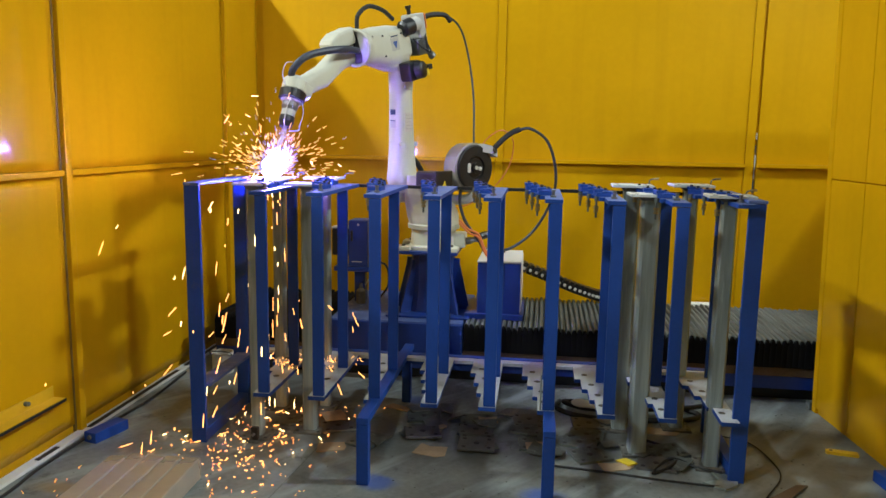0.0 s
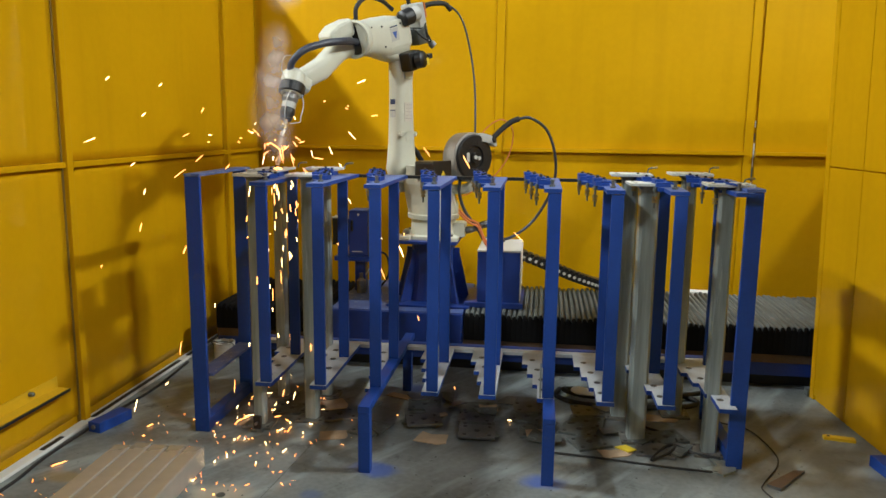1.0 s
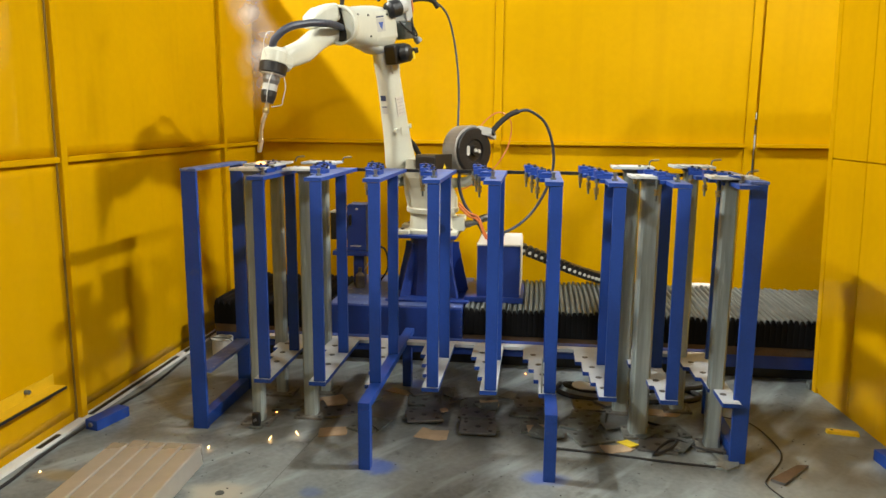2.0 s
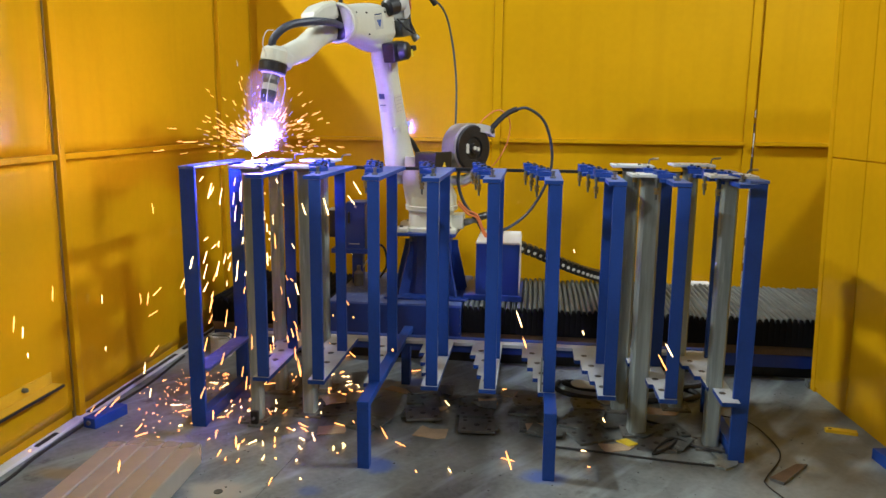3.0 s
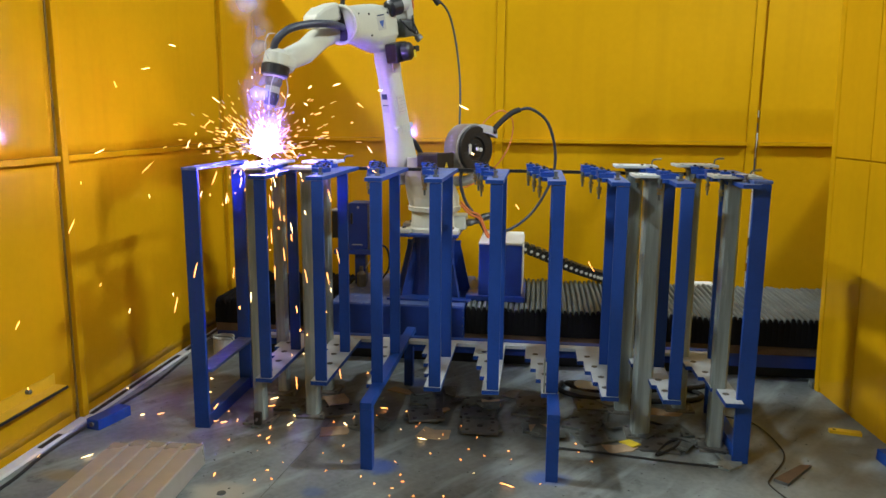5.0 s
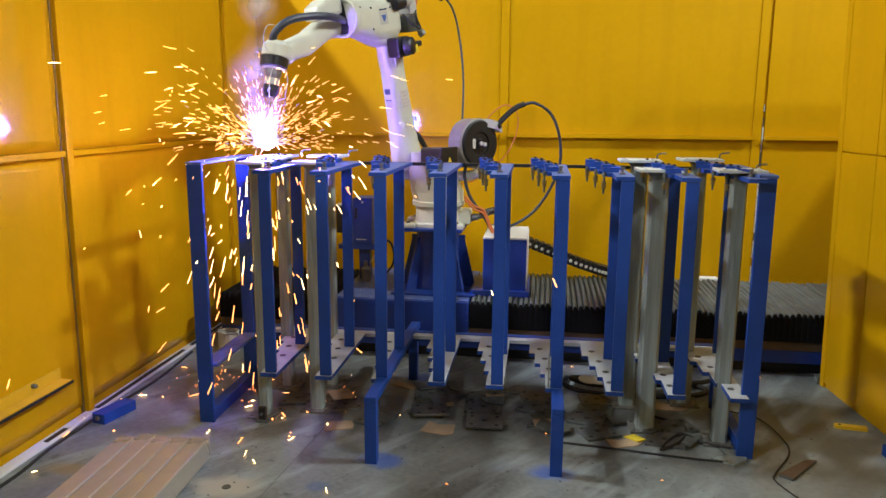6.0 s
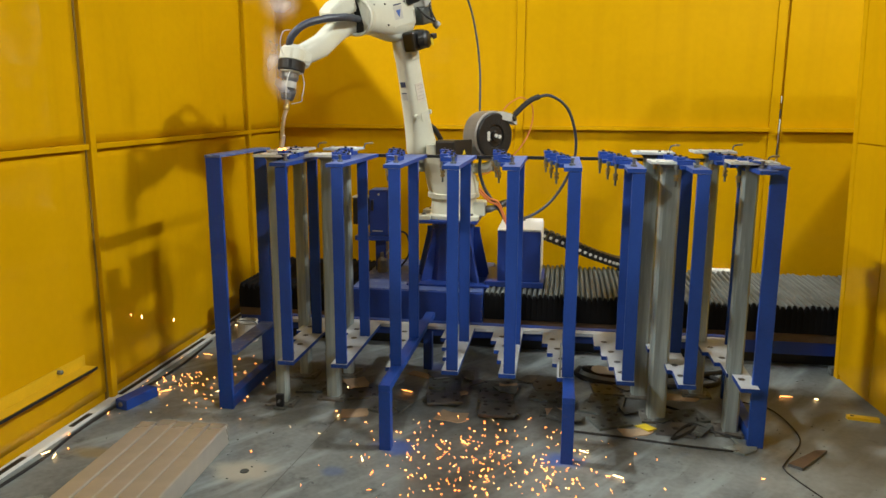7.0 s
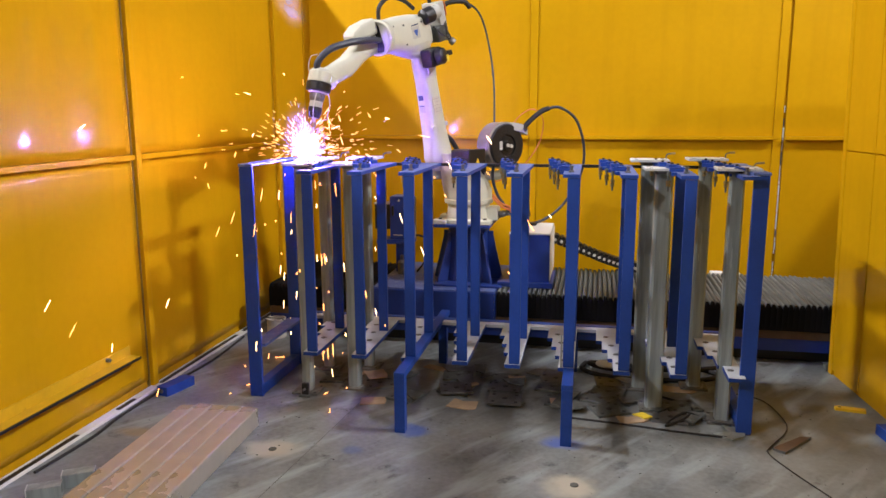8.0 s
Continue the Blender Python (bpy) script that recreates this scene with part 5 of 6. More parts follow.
    bm = slab(bmesh.new(), [(-0.055, -0.018), (0.08, -0.018), (0.08, 0.018), (-0.04, 0.018), (-0.058, 0.008)], 0.001, 0.016)
    part("lug_plate", bm, YELLOW_BAR, lug)
    plug("eye", lug, -0.035, 0.0, 0.0145, 0.008)
    for x, y, rz in ((-0.262, -0.985, 32), (-0.315, -1.115, 32)):
        root = thing("tube_offcut", pose(x, y, 0, 0, 0, rz), "short square galvanised tube offcut with a bright sawn end", "tube offcut", "tube offcuts")
        bm = bmesh.new()
        for a in ((-0.06, 0.06, -0.028, 0.028, 0.0005, 0.004), (-0.06, 0.06, -0.028, 0.028, 0.0525, 0.056), (-0.06, 0.06, -0.028, -0.0245, 0.0042, 0.0523), (-0.06, 0.06, 0.0245, 0.028, 0.0042, 0.0523)):
            box(bm, *a, 0.001)
        part("tube_wall", bm, GALV, root)
        part("sawn_plate", boxed(-0.064, -0.0605, -0.028, 0.028, 0.0005, 0.056, 0.0008), GALV_FLANGE, root, "bright sawn end")
    # soot-black clamp at the foot of the first post
    root = thing("foot_clamp", pose(0.288, 0.062, 0.0), "soot-blackened steel clamp at the foot of a post", "clamp")
    part("jaw", boxed(-0.020, 0.016, -0.012, 0.012, 0.013, 0.075, 0.006), BLACK, root)
    part("clamp_screw", rod(bmesh.new(), (-0.002, -0.03, 0.045), (-0.002, -0.0125, 0.045), 0.006, n=8), STEEL, root)
    part("clamp_foot", boxed(-0.032, 0.028, -0.02, 0.012, 0.0005, 0.0125, 0.003), DARK_STEEL, root)
    # duct box behind the track
    tagged(part("cable_duct", boxed(2.62, 2.83, 2.30, 2.384, 0.0, 0.275, 0.004), WHITE), "pale cable duct box at the back wall", "cable duct")
    # small grit
    bm = bmesh.new()
    for _ in range(260):
        x, y = random.uniform(-0.4, 2.9), random.uniform(-0.7, 0.95)
        r = random.uniform(0.0012, 0.0035)
        box(bm, x - r, x + r, y - r * 0.7, y + r * 0.7, 0.0003, r * 0.8)
    tagged(part("floor_grit", bm, DARK_STEEL), "weld spatter and grit strewn over the floor", "grit", kind="stuff")


floor_things()

# ---- arc, sparks and smoke ----
ARC_ON = [(-0.8, 0.95), (2.3, 6.22), (7.44, 8.3)]


def arc_at(t):
    rows = [(r[0], Vector(r[4])) for r in ROBOT]
    for (a, p), (b, q) in zip(rows, rows[1:]):
        if a <= t <= b:
            return p.lerp(q, (t - a) / (b - a))
    return rows[0][1] if t < 0 else rows[-1][1]


def arc():
    random.seed(21)
    root = thing("welding_arc", pose(0.27, 0.3, 1.24), "blinding blue-white welding arc with a burst of spatter", "welding arc")
    # core swollen past a real arc; it and the spikes carry the glare
    bm = bmesh.new()
    bmesh.ops.create_icosphere(bm, subdivisions=3, radius=0.042)
    for v in bm.verts:
        v.co *= 1 + 0.9 * noise.noise(v.co * 45)
        v.co.z = v.co.z * (1.6 if v.co.z > 0 else 0.8) + 0.024
    part("arc_core", bm, ARC_CORE, root, "white-hot arc core, enlarged to stand for its glare")
    bm = bmesh.new()
    for k in range(900):
        lean = 0.35 if k % 2 else 0.8
        d = Vector((random.gauss(0, lean), random.gauss(0, lean), abs(random.gauss(0.4, 0.7)))).normalized()
        s = 0.03 + random.expovariate(1 / (0.055 if k % 2 else 0.03))
        ln, w = random.uniform(0.006, 0.026), random.uniform(0.4, 0.95)
        rod(bm, d * s, d * (s + ln), 0.0018 * w, 0.0007 * w, n=5)
    tagged(part("spatter_spray", bm, ARC_SPIKE, root, "white spray of molten spatter with glare round the arc"), kind="stuff")
    return root


def spray(many, reach, label):
    """A fan of short spark streaks flung up and out from the weld, curving down with distance."""
    bm = bmesh.new()
    for _ in range(many):
        d = Vector((random.gauss(0, 0.8), random.gauss(0, 0.8), random.gauss(0.35, 0.6))).normalized()
        s = 0.10 + abs(random.gauss(0, reach))
        p = d * s + Vector((0, 0, -0.5 * s * s))
        if p.z < -0.02:
            continue
        ln, w = random.uniform(0.008, 0.034) * (0.7 + 1.5 * s), random.uniform(0.6, 1.15)
        rod(bm, p, p + (d - Vector((0, 0, 0.9 * s))).normalized() * ln, 0.0017 * w, 0.0008 * w, n=5)
    ob = tagged(part("spark_spray", bm, SPRAY), label, "sparks", kind="stuff")
    ob.location = (0.27, 0.3, -2.0)
    return ob


def spark_rain(seed):
    """A shower of falling streaks, thickest near the middle, hanging below its origin."""
    rnd, bm = random.Random(seed), bmesh.new()
    for _ in range(58):
        x, y, z = rnd.gauss(0.05, 0.16), rnd.gauss(0, 0.16), -rnd.uniform(0.05, 0.55)
        if rnd.random() < 0.25:
            x -= rnd.uniform(0.1, 0.5)
        ln, w = rnd.uniform(0.012, 0.085), rnd.uniform(0.7, 1.2)
        rod(bm, (x, y, z), (x + x * 0.08, y + y * 0.08, z - ln), 0.0010 * w, 0.0019 * w, n=5)
    ob = tagged(part("spark_shower", bm, SPARK_HOT if seed % 2 else SPARK), "shower of glowing sparks falling from the weld", "sparks", "spark showers", kind="stuff")
    ob.location = (0.27, 0.3, -2.0)
    return ob


def spark_cloud():
    """Sparks of the last burst drifting down beside the wall, each drawn out along its fall."""
    rnd, bm = random.Random(77), bmesh.new()
    for _ in range(150):
        x, y, z = min(0.55, max(-0.24, rnd.gauss(0, 0.17))), rnd.gauss(0, 0.33), rnd.gauss(0, 0.22)
        ln, w = rnd.uniform(0.008, 0.034), rnd.uniform(0.6, 1.1)
        rod(bm, (x, y, z), (x - 0.25 * ln, y + rnd.uniform(-0.3, 0.3) * ln, z - ln), 0.0011 * w, 0.0019 * w, n=5)
    ob = tagged(part("spark_cloud", bm, SPARK), "cloud of orange sparks drifting down beside the wall", "sparks", kind="stuff")
    ob.location = (-0.3, 0.0, -2.0)
    return ob


def ember_cluster(seed, spread):
    """Many tiny embers strewn round one spot on the floor, a few of them drawn out."""
    rnd, bm = random.Random(seed), bmesh.new()
    for _ in range(52 if spread > 0.06 else 22):
        x, y, rr = rnd.gauss(0, spread), rnd.gauss(0, 0.8 * spread), rnd.choice((0.0009, 0.0011, 0.0014, 0.0020))
        a, ln = rnd.uniform(0, math.pi), rr * rnd.choice((1, 1, 1.5, 5))
        rod(bm, (x - ln * math.cos(a), y - ln * math.sin(a), rr), (x + ln * math.cos(a), y + ln * math.sin(a), rr + rnd.uniform(0, 0.01)), rr, rr * 0.6, n=6)
    ob = tagged(part("ember_cluster", bm, SPARK if seed % 2 else EMBER), "cluster of tiny glowing embers scattered on the floor", "embers", "ember clusters", kind="stuff")
    ob.location = (0.3, 0.3, -2.0)
    return ob


def spark_meshes():
    out = []
    for k, (ln, r, mat) in enumerate(((0.036, 0.0020, SPARK), (0.066, 0.0017, SPARK), (0.022, 0.0020, SPARK_HOT), (0.048, 0.0016, SPARK_HOT), (0.012, 0.0024, SPARK))):
        bm = bmesh.new()
        loft(bm, [[(r * w * math.cos(2 * math.pi * i / 6), r * w * math.sin(2 * math.pi * i / 6), z * ln) for i in range(6)] for z, w in ((-0.5, 0.2), (-0.2, 0.9), (0.25, 1.0), (0.5, 0.3))])
        me = bpy.data.meshes.new("spark")
        bm.to_mesh(me)
        bm.free()
        me.materials.append(mat)
        out.append(me)
    return out


def spark_flights():
    """For each spark a list of rows (frame, place, axis): thrown from the arc, falling, skipping over the floor, then gone."""
    rnd = random.Random(5)
    last = 8 * FPS
    sparks = []
    for s in range(300):
        rows, f = [], -rnd.randrange(0, 30)
        while f < last:
            t = f / FPS
            if not any(a <= t <= b for a, b in ARC_ON):
                f += 1
                continue
            p = arc_at(t) + Vector((rnd.uniform(-0.03, 0.03), rnd.uniform(-0.03, 0.03), 0.01))
            kind = rnd.random()
            a = rnd.uniform(0, 2 * math.pi)
            if t < 0.9 and 0.15 < kind < 0.75:
                kind = 0.5 + 0.1 * rnd.random()
            if kind < 0.28:
                sp, up = rnd.uniform(0.4, 1.5), rnd.uniform(0.4, 2.6)
            elif kind < 0.72:
                sp, up = rnd.uniform(0.05, 0.5 if t < 0.9 else 1.0), rnd.uniform(-0.3, 1.5)
            else:
                sp, up = rnd.uniform(1.2, 3.2), rnd.uniform(0.5, 3.0)
            if (5.35 < t < 5.72 and rnd.random() < 0.93) or (t > 7.44 and rnd.random() < 0.85):
                f += 1
                continue
            if 5.72 <= t < 6.25:
                a = radians(rnd.choice((rnd.uniform(-75, 25), rnd.uniform(130, 235), rnd.uniform(140, 240))))
                sp, up = rnd.uniform(0.4, 3.4), rnd.uniform(-0.6, 2.9)
            elif t < 0.4 and kind > 0.6:
                a = radians(rnd.uniform(200, 290))
                sp = rnd.uniform(0.2, 1.6)
            v = Vector((sp * math.cos(a), sp * math.sin(a), up))
            path, g = [], f
            ground = 0
            life = rnd.uniform(0.3, 1.3) if kind < 0.30 else 1.6
            while True:
                path.append((g, p.copy(), v.copy()))
                step = 2
                dt = step / FPS
                p = p + v * dt - Vector((0, 0, 4.905 * dt * dt)) * (0 if ground else 1)
                if not ground:
                    v = v + Vector((0, 0, -9.81 * dt))
                    v *= 0.985
                if p.x < -0.55:
                    p.x, v.x = -0.55, 0.0
                if p.y > 2.36:
                    p.y, v.y = 2.36, 0.0
                if p.z < 0.008 and not ground:
                    p.z = 0.008
                    ground = 1
                    v = Vector((v.x * 0.9 + rnd.uniform(-0.5, 0.5), v.y * 0.9 - rnd.uniform(0.0, 0.9), 0.0))
                    rest = rnd.choice((3, 6, 10, 14, 22))
                elif ground:
                    v *= 0.86
                    rest -= step
                g += step
                if (ground and rest <= 0) or (g - f) / FPS > life + (1.2 if ground else 0):
                    break
            rows.append(path)
            f = g + rnd.randrange(2, 10)
        sparks.append(rows)
    return sparks


def ember_rows():
    """Where and when hot spatter skitters over the floor: seconds from, to, the patch, and how many."""
    rnd = random.Random(31)
    bursts = [(-0.7, 1.2, (-0.35, 0.85), (-0.95, 0.35), 170), (-0.6, 0.9, (-0.1, 1.0), (0.0, 0.85), 120), (1.0, 1.8, (0.3, 1.6), (-0.5, 0.5), 14), (1.1, 2.0, (0.95, 1.08), (-0.06, 0.05), 10),
              (2.3, 4.1, (-0.5, 0.1), (-0.2, 0.9), 90), (3.1, 4.5, (0.1, 1.9), (0.0, 0.7), 150), (4.0, 6.2, (0.2, 2.1), (-0.8, 0.5), 70), (5.7, 6.5, (-0.1, 0.8), (0.2, 0.9), 40), (6.0, 7.6, (-0.5, 0.25), (-0.3, 0.8), 80),
              (6.55, 7.5, (0.85, 1.95), (-0.85, 0.15), 200), (6.6, 7.7, (-0.1, 2.4), (-0.8, 0.5), 40), (7.5, 8.2, (0.0, 0.5), (0.2, 0.9), 6)]
    out = [[] for _ in range(300)]
    for t0, t1, xs, ys, many in bursts:
        free = [k for k in range(300) if not out[k] or out[k][-1][1] < t0 - 0.1]
        rnd.shuffle(free)
        for k in free[:many]:
            a = t0 + rnd.uniform(0, 0.45) * (t1 - t0)
            b = a + rnd.uniform(0.25, 0.75) * (t1 - t0)
            x, y = (xs[0] + (xs[1] - xs[0]) * rnd.betavariate(2.0, 2.0), ys[0] + (ys[1] - ys[0]) * rnd.betavariate(2.0, 2.0))
            cx, cy = 0.3, 0.3
            dx, dy = (x - cx) * 0.35 + rnd.uniform(-0.1, 0.1), (y - cy) * 0.35 + rnd.uniform(-0.1, 0.1)
            out[k].append((a, b, x - dx, y - dy, x + 0.2 * dx, y + 0.2 * dy))
    return out


def ember_meshes():
    out = []
    for r, long, mat in ((0.0026, 1.3, EMBER), (0.0019, 3.8, SPARK), (0.0038, 1.3, EMBER), (0.0017, 1.4, SPARK_HOT), (0.0016, 4.0, SPARK), (0.0023, 3.4, EMBER), (0.0014, 1.5, SPARK), (0.0020, 3.0, EMBER), (0.0030, 1.6, SPARK)):
        bm = bmesh.new()
        bmesh.ops.create_icosphere(bm, subdivisions=1, radius=r)
        for v in bm.verts:
            v.co = Vector((v.co.x * long, v.co.y, v.co.z * 0.8))
        me = bpy.data.meshes.new("ember")
        bm.to_mesh(me)
        bm.free()
        me.materials.append(mat)
        out.append(me)
    return out


def smoke_puffs():
    rnd = random.Random(3)
    shapes = []
    for k in range(4):
        bm = bmesh.new()
        grid = []
        for i in range(17):
            row = []
            for j in range(25):
                x, z = (i / 8 - 1) * 0.078, (j / 12 - 1) * 0.124
                y = 0.05 * noise.noise(Vector((x * 9 + k * 4, z * 6, 0.3))) + 0.018 * math.sin(z * 22 + k)
                row.append(bm.verts.new((x, y, z)))
            grid.append(row)
        for p, q in zip(grid, grid[1:]):
            for j in range(24):
                bm.faces.new((p[j], q[j], q[j + 1], p[j + 1]))
        for f in bm.faces:
            f.smooth = True
        me = bpy.data.meshes.new("smoke")
        bm.to_mesh(me)
        bm.free()
        me.materials.append(SMOKE)
        shapes.append(me)
    puffs = []
    for k in range(6):
        ob = tagged(new("smoke_puff", shapes[k % 4]), "thin wisp of pale weld smoke rising", "smoke", "weld smoke")
        s = rnd.uniform(1.3, 1.9)
        ob.scale = (s, s, s)
        puffs.append(ob)
    return puffs


def molten():
    """The weld that still glows under the torch."""
    bm = bmesh.new()
    bmesh.ops.create_icosphere(bm, subdivisions=2, radius=0.012)
    for v in bm.verts:
        v.co = Vector((v.co.x * 1.7, v.co.y, v.co.z * 0.6)) * (1 + 0.4 * noise.noise(v.co * 200))
    return tagged(part("molten_weld", bm, MOLTEN), "glowing orange weld pool on the end plate", "weld")


ARC = arc()
FAN = spray(420, 0.17, "fan of orange sparks flung up from the weld")
BURST = spray(620, 0.33, "wide burst of orange sparks flung from the weld")
WELD = molten()
CLOUD = spark_cloud()
SHOWERS = [spark_rain(k) for k in range(6)]
# seconds from and to, the places between which each cluster creeps, its spread and its height
CLUSTERS = [(-0.5, 1.0, (0.25, -0.05), (0.10, -0.30), 0.26, 0), (-0.5, 0.9, (0.57, 0.48), (0.60, 0.47), 0.05, 0.285), (-0.4, 1.1, (0.0, -0.50), (-0.1, -0.62), 0.22, 0), (-0.3, 0.8, (0.35, 0.45), (0.38, 0.45), 0.09, 0.285), (3.1, 3.9, (-0.10, 0.30), (-0.25, 0.22), 0.15, 0),
            (2.8, 3.7, (-0.15, 0.55), (-0.25, 0.6), 0.15, 0), (3.4, 4.3, (0.9, 0.20), (1.05, 0.16), 0.2, 0), (3.6, 4.4, (1.2, 0.25), (1.4, 0.2), 0.2, 0), (3.8, 4.4, (0.45, 0.30), (0.55, 0.25), 0.14, 0), (4.0, 4.7, (1.45, -0.15), (1.5, -0.28), 0.16, 0),
            (5.7, 6.4, (-0.05, 0.55), (-0.12, 0.5), 0.15, 0), (6.3, 7.2, (-0.35, 0.35), (-0.42, 0.25), 0.13, 0), (6.6, 7.2, (1.25, 0.0), (1.3, -0.25), 0.22, 0), (6.7, 7.25, (1.5, -0.1), (1.6, -0.38), 0.22, 0), (6.8, 7.3, (1.2, -0.25), (1.2, -0.5), 0.22, 0), (1.1, 1.8, (1.02, 0.02), (1.03, 0.0), 0.03, 0)]
CLUSTER_THINGS = [ember_cluster(k, c[4]) for k, c in enumerate(CLUSTERS)]
PUFFS = smoke_puffs()
EMBER_MESHES = ember_meshes()
EMBERS = []
for number in range(300):
    EMBERS.append(tagged(new("floor_ember", EMBER_MESHES[number % 9]), "glowing orange ember skittering over the floor", "ember", "floor embers"))
    EMBERS[-1].location = (0.3, 0.3, -0.5)
SPARK_MESHES = spark_meshes()
SPARKS = []
for number in range(300):
    SPARKS.append(tagged(new("spark", SPARK_MESHES[number % 5]), "glowing orange spark flying from the weld", "spark", "weld sparks"))
    SPARKS[-1].location = (0.27, 0.3, -0.6)


def motions():
    rows = [(t, robot_poses(*r)) for t, *r in ROBOT]
    for k, ob in enumerate((TURRET, UPPER, FORE, TORCH)):
        walk(ob, [(t, p[k]) for t, p in rows])
    # the arc burns at the torch tip, and lies dead under the floor between the welds
    rnd, rows, turn = random.Random(9), [], 0
    for f in range(0, 8 * FPS + 1, 2):
        t = f / FPS
        on = any(a <= t <= b for a, b in ARC_ON)
        turn += rnd.uniform(-70, 70)
        p = arc_at(t)
        rows.append((t, pose(p.x, p.y, p.z if on else -0.8, 0, 0, turn)))
        nxt = any(a <= t + 2 / FPS <= b for a, b in ARC_ON)
        if on != nxt:
            rows.append((t + 1 / FPS, rows[-1][1]))
    walk(ARC, rows)
    for ob, times, step in ((FAN, ((-0.8, 0.95), (2.6, 6.22), (7.62, 8.3)), 2), (BURST, ((3.3, 3.75), (5.72, 6.3)), 2)):
        rows, turn = [], 0
        for f in range(0, 8 * FPS + 1, step):
            t = f / FPS
            on, nxt = any(a <= t <= b for a, b in times), any(a <= t + step / FPS <= b for a, b in times)
            turn += rnd.uniform(-70, 70)
            p = arc_at(t)
            rows.append((t, pose(p.x, p.y, p.z if on else -2.0, 0, 0, turn)))
            if on != nxt:
                rows.append((t + (step - 1) / FPS, rows[-1][1]))
        walk(ob, rows)
    # showers fall one after another while the arc burns
    for k, ob in enumerate(SHOWERS):
        keys, f = {0: pose(0.3, 0.3, -2.0)}, 2 + 5 * k - 30
        while f < 8 * FPS:
            if any(a <= f / FPS <= b for a, b in ((-1, 0.72), (2.6, 4.5), (5.6, 6.2))):
                p, turn = arc_at(f / FPS), 0
                for g in range(0, 19, 2):
                    dt = g / FPS
                    z = p.z + 0.12 - 1.2 * dt - 4.9 * dt * dt
                    if 0 <= f + g <= 8 * FPS:
                        keys[f + g] = pose(p.x, p.y, max(z, -1.5), 0, 0, turn)
                if f > 1:
                    keys[f - 1] = pose(p.x, p.y, -2.0, 0, 0, turn)
                if 0 <= f + 19 <= 8 * FPS:
                    keys[f + 19] = pose(p.x, p.y, -2.0, 0, 0, turn)
            f += 30
        keys.setdefault(8 * FPS, keys[max(keys)])
        walk(ob, [(g / FPS, keys[g]) for g in sorted(keys)])
    for ob, (t0, t1, p, q, _, height) in zip(CLUSTER_THINGS, CLUSTERS):
        rows = [(0.0, pose(*p, -2.0))] if t0 > 0 else []
        if t0 > 0:
            rows.append((t0 - 1 / FPS, pose(*p, -2.0)))
        for i in range(9):
            u = i / 8
            t = t0 + (t1 - t0) * u
            if t >= 0:
                e = 1 - (1 - u) ** 2
                rows.append((t, pose(p[0] + (q[0] - p[0]) * e, p[1] + (q[1] - p[1]) * e, height + 0.001 - 0.0035 * max(0, u - 0.5), 0, 0, 25 * e)))
        if t0 <= 0 and rows[0][0] > 0:
            rows.insert(0, (0.0, rows[0][1]))
        rows += [(t1 + 1 / FPS, pose(*q, -2.0)), (8.0, pose(*q, -2.0))]
        walk(ob, rows)
    far, near = pose(-0.15, 0.1, -2.0), pose(-0.32, -0.1, -2.0)
    walk(CLOUD, [(0.0, far), (6.1, far), (6.1 + 1 / FPS, pose(-0.15, 0.10, 1.20)), (6.3, pose(-0.25, 0.0, 1.02)), (6.5, pose(-0.30, -0.06, 0.76)), (6.65, pose(-0.32, -0.10, 0.40)), (6.8, pose(-0.32, -0.10, -0.1)), (6.9, near), (8.0, near)])
    walk(WELD, [(t, pose(r[3][0], r[3][1], 1.226)) for t, *r in ROBOT])
    for ob, flights in zip(SPARKS, spark_flights()):
        q, axis = None, None
        keys = {}

        def add(f, p, d):
            nonlocal q
            d = d.normalized() if d.length > 1e-4 else Vector((1, 0, 0))
            if q is None:
                q = Vector((0, 0, 1)).rotation_difference(d)
            else:
                now = q @ Vector((0, 0, 1))
                if now.dot(d) < 0:
                    d = -d
                q = now.rotation_difference(d) @ q
            keys[f] = Matrix.LocRotScale(p, q, None)

        hidden = Vector((0.27, 0.3, -0.6))
        for path in flights:
            path = [r for r in path if 0 <= r[0] <= 8 * FPS]
            if not path:
                continue
            f0 = path[0][0]
            if f0 > 0:
                if not keys:
                    add(0, hidden, path[0][2])
                if f0 - 1 not in keys:
                    mid = path[0][2]
                    now = q @ Vector((0, 0, 1))
                    mid = mid if now.dot(mid) > 0 else -mid
                    add(f0 - 1, hidden, now + mid.normalized())
            for f, p, v in path:
                add(f, p, v)
            f1 = path[-1][0] + 1
            if f1 <= 8 * FPS:
                add(f1, Vector((path[-1][1].x, path[-1][1].y, -0.6)), path[-1][2])
        if not keys:
            add(0, hidden, Vector((0, 0, 1)))
        if max(keys) < 8 * FPS:
            keys[8 * FPS] = keys[max(keys)]
        walk(ob, [(f / FPS, keys[f]) for f in sorted(keys)])
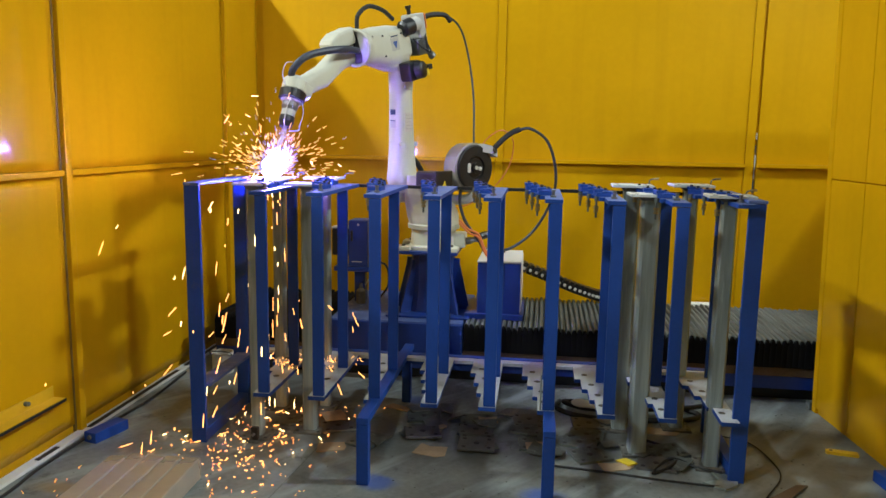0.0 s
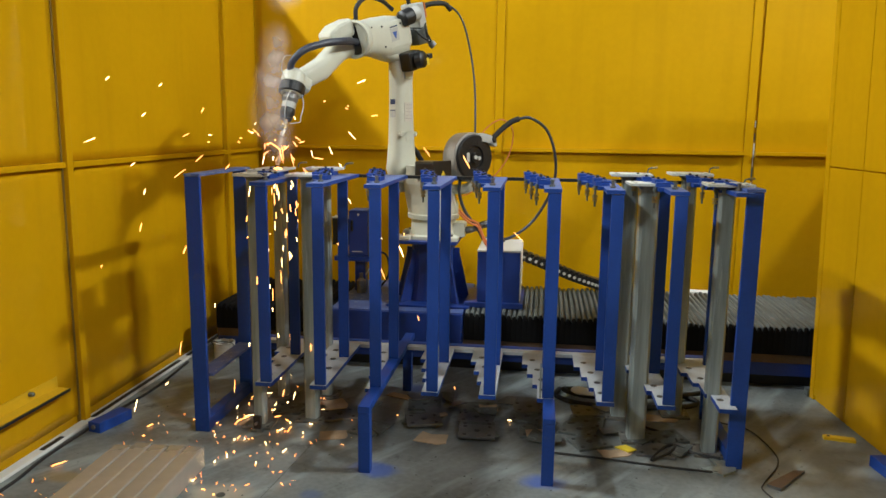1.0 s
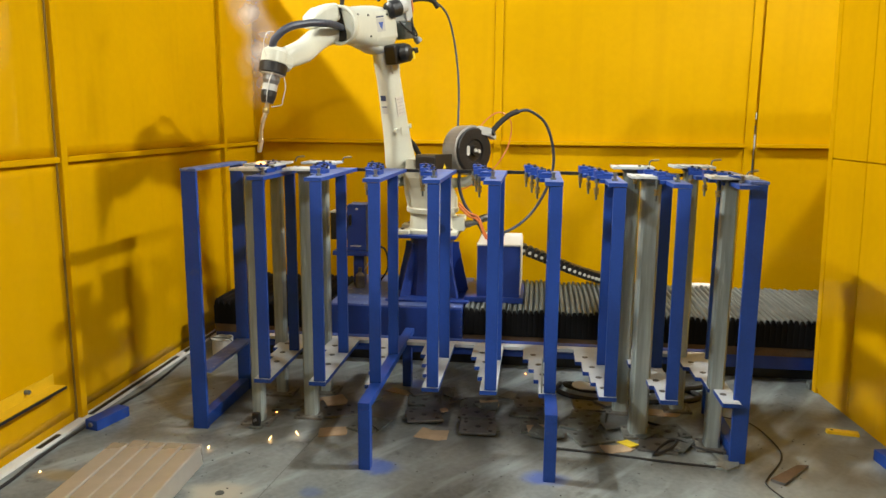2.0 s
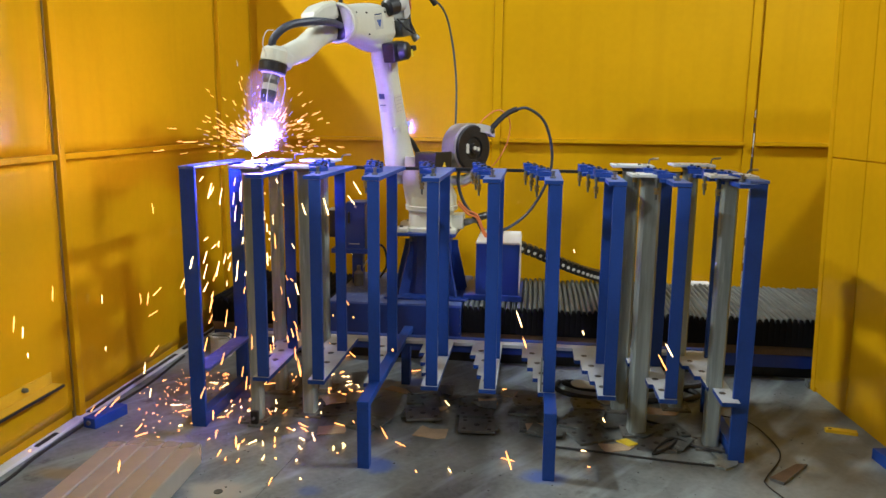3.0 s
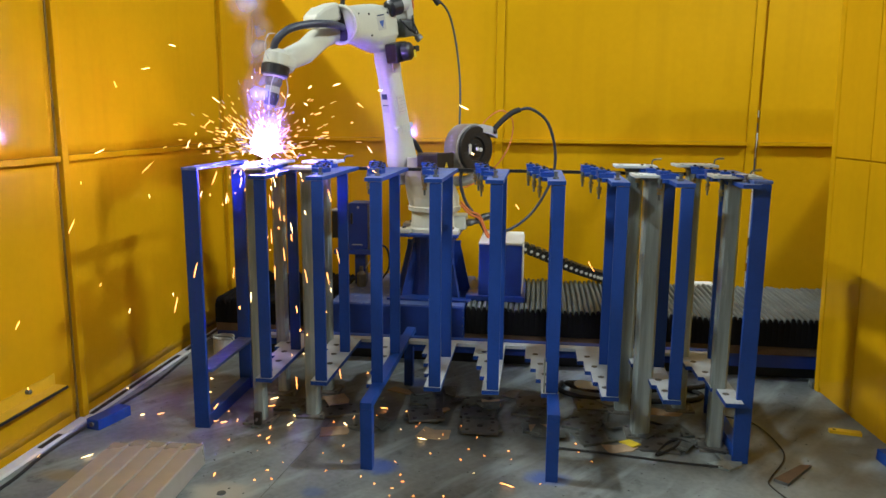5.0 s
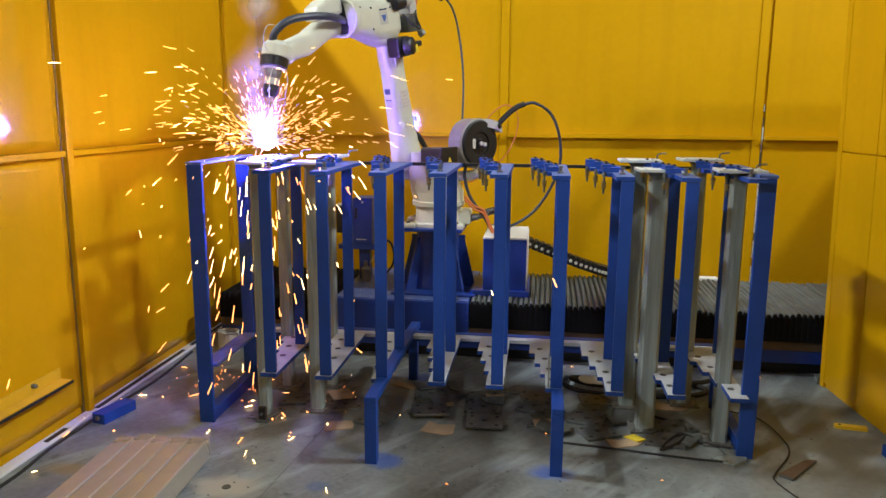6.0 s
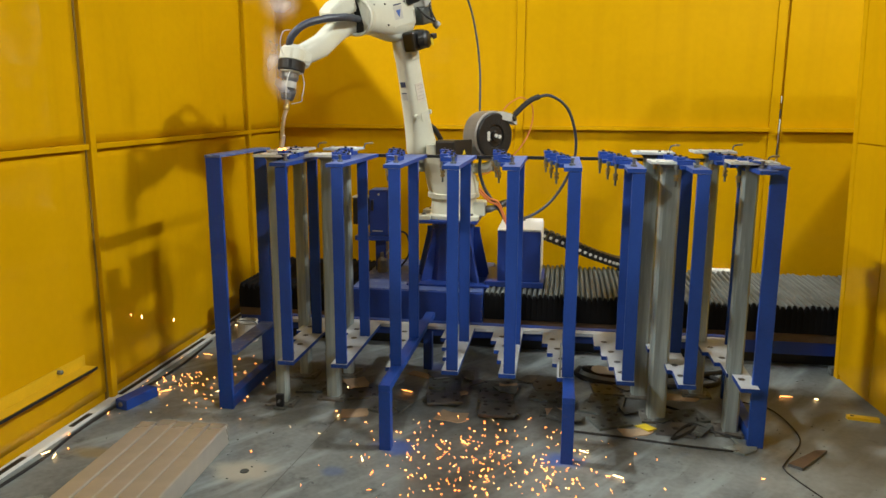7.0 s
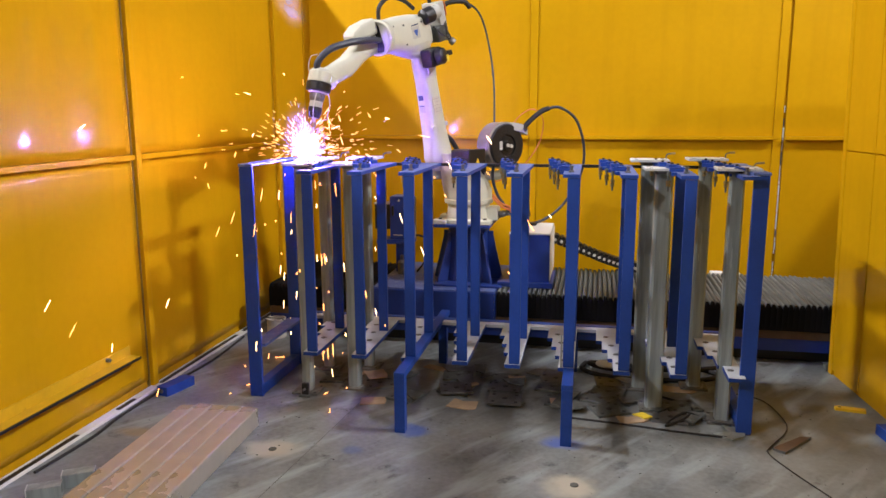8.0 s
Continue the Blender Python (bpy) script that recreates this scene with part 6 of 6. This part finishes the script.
    for ob, bursts in zip(EMBERS, ember_rows()):
        keys = {0: (0.3, 0.3, -0.5)}
        for t0, t1, x0, y0, x1, y1 in bursts:
            f0, f1 = max(0, round(t0 * FPS)), min(round(t1 * FPS), 8 * FPS)
            if f1 <= f0 + 2:
                continue
            if f0 > 0:
                keys[f0 - 1] = (x0, y0, -0.5)
            n = max(2, (f1 - f0) // 5)
            for i in range(n + 1):
                k = 1 - (1 - i / n) ** 2
                keys[f0 + round((f1 - f0) * i / n)] = (x0 + (x1 - x0) * k, y0 + (y1 - y0) * k, 0.004)
            if f1 < 8 * FPS:
                keys[f1 + 1] = (x1, y1, -0.5)
        last = max(keys)
        if last < 8 * FPS:
            keys[8 * FPS] = keys[last]
        turn = 997 * bursts[0][2] if bursts else 0
        walk(ob, [(f / FPS, pose(*keys[f], 0, 0, turn)) for f in sorted(keys)])
    # smoke climbs from the weld past the torch, a puff at a time, then sinks from sight under the floor
    rnd = random.Random(13)
    for k, ob in enumerate(PUFFS):
        keys, f = {}, -63 + int(k * 63 / len(PUFFS))
        keys[0] = pose(0.3, 0.3, -0.9)
        while f < 8 * FPS:
            t = f / FPS
            busy = any(a - 0.1 <= t <= b + 0.2 for a, b in ARC_ON)
            if not busy:
                f += 63
                continue
            drift = Vector((rnd.uniform(-0.22, 0.04), rnd.uniform(-0.05, 0.15), rnd.uniform(0.75, 1.0)))
            p, turn, span = arc_at(t) + Vector((rnd.uniform(-0.03, 0.03), 0.03, 0.08)), rnd.uniform(-35, 35), 60
            if f > 0:
                keys[f - 1] = pose(p.x, p.y, -0.9, 0, 0, turn)
            for i in range(0, 7):
                g = f + span * i // 6
                if 0 <= g <= 8 * FPS:
                    u = i / 6
                    keys[g] = pose(p.x + drift.x * u ** 1.5 + 0.02 * math.sin(5 * u + k), p.y + drift.y * u, p.z + drift.z * u ** 1.4, 0, 0, turn + 30 * u)
            if f + span + 1 <= 8 * FPS:
                keys[f + span + 1] = pose(p.x, p.y, -0.9, 0, 0, turn + 30)
            f += span + 3
        last = max(keys)
        if last < 8 * FPS:
            keys[8 * FPS] = keys[last]
        walk(ob, [(f / FPS, keys[f]) for f in sorted(keys)])


motions()
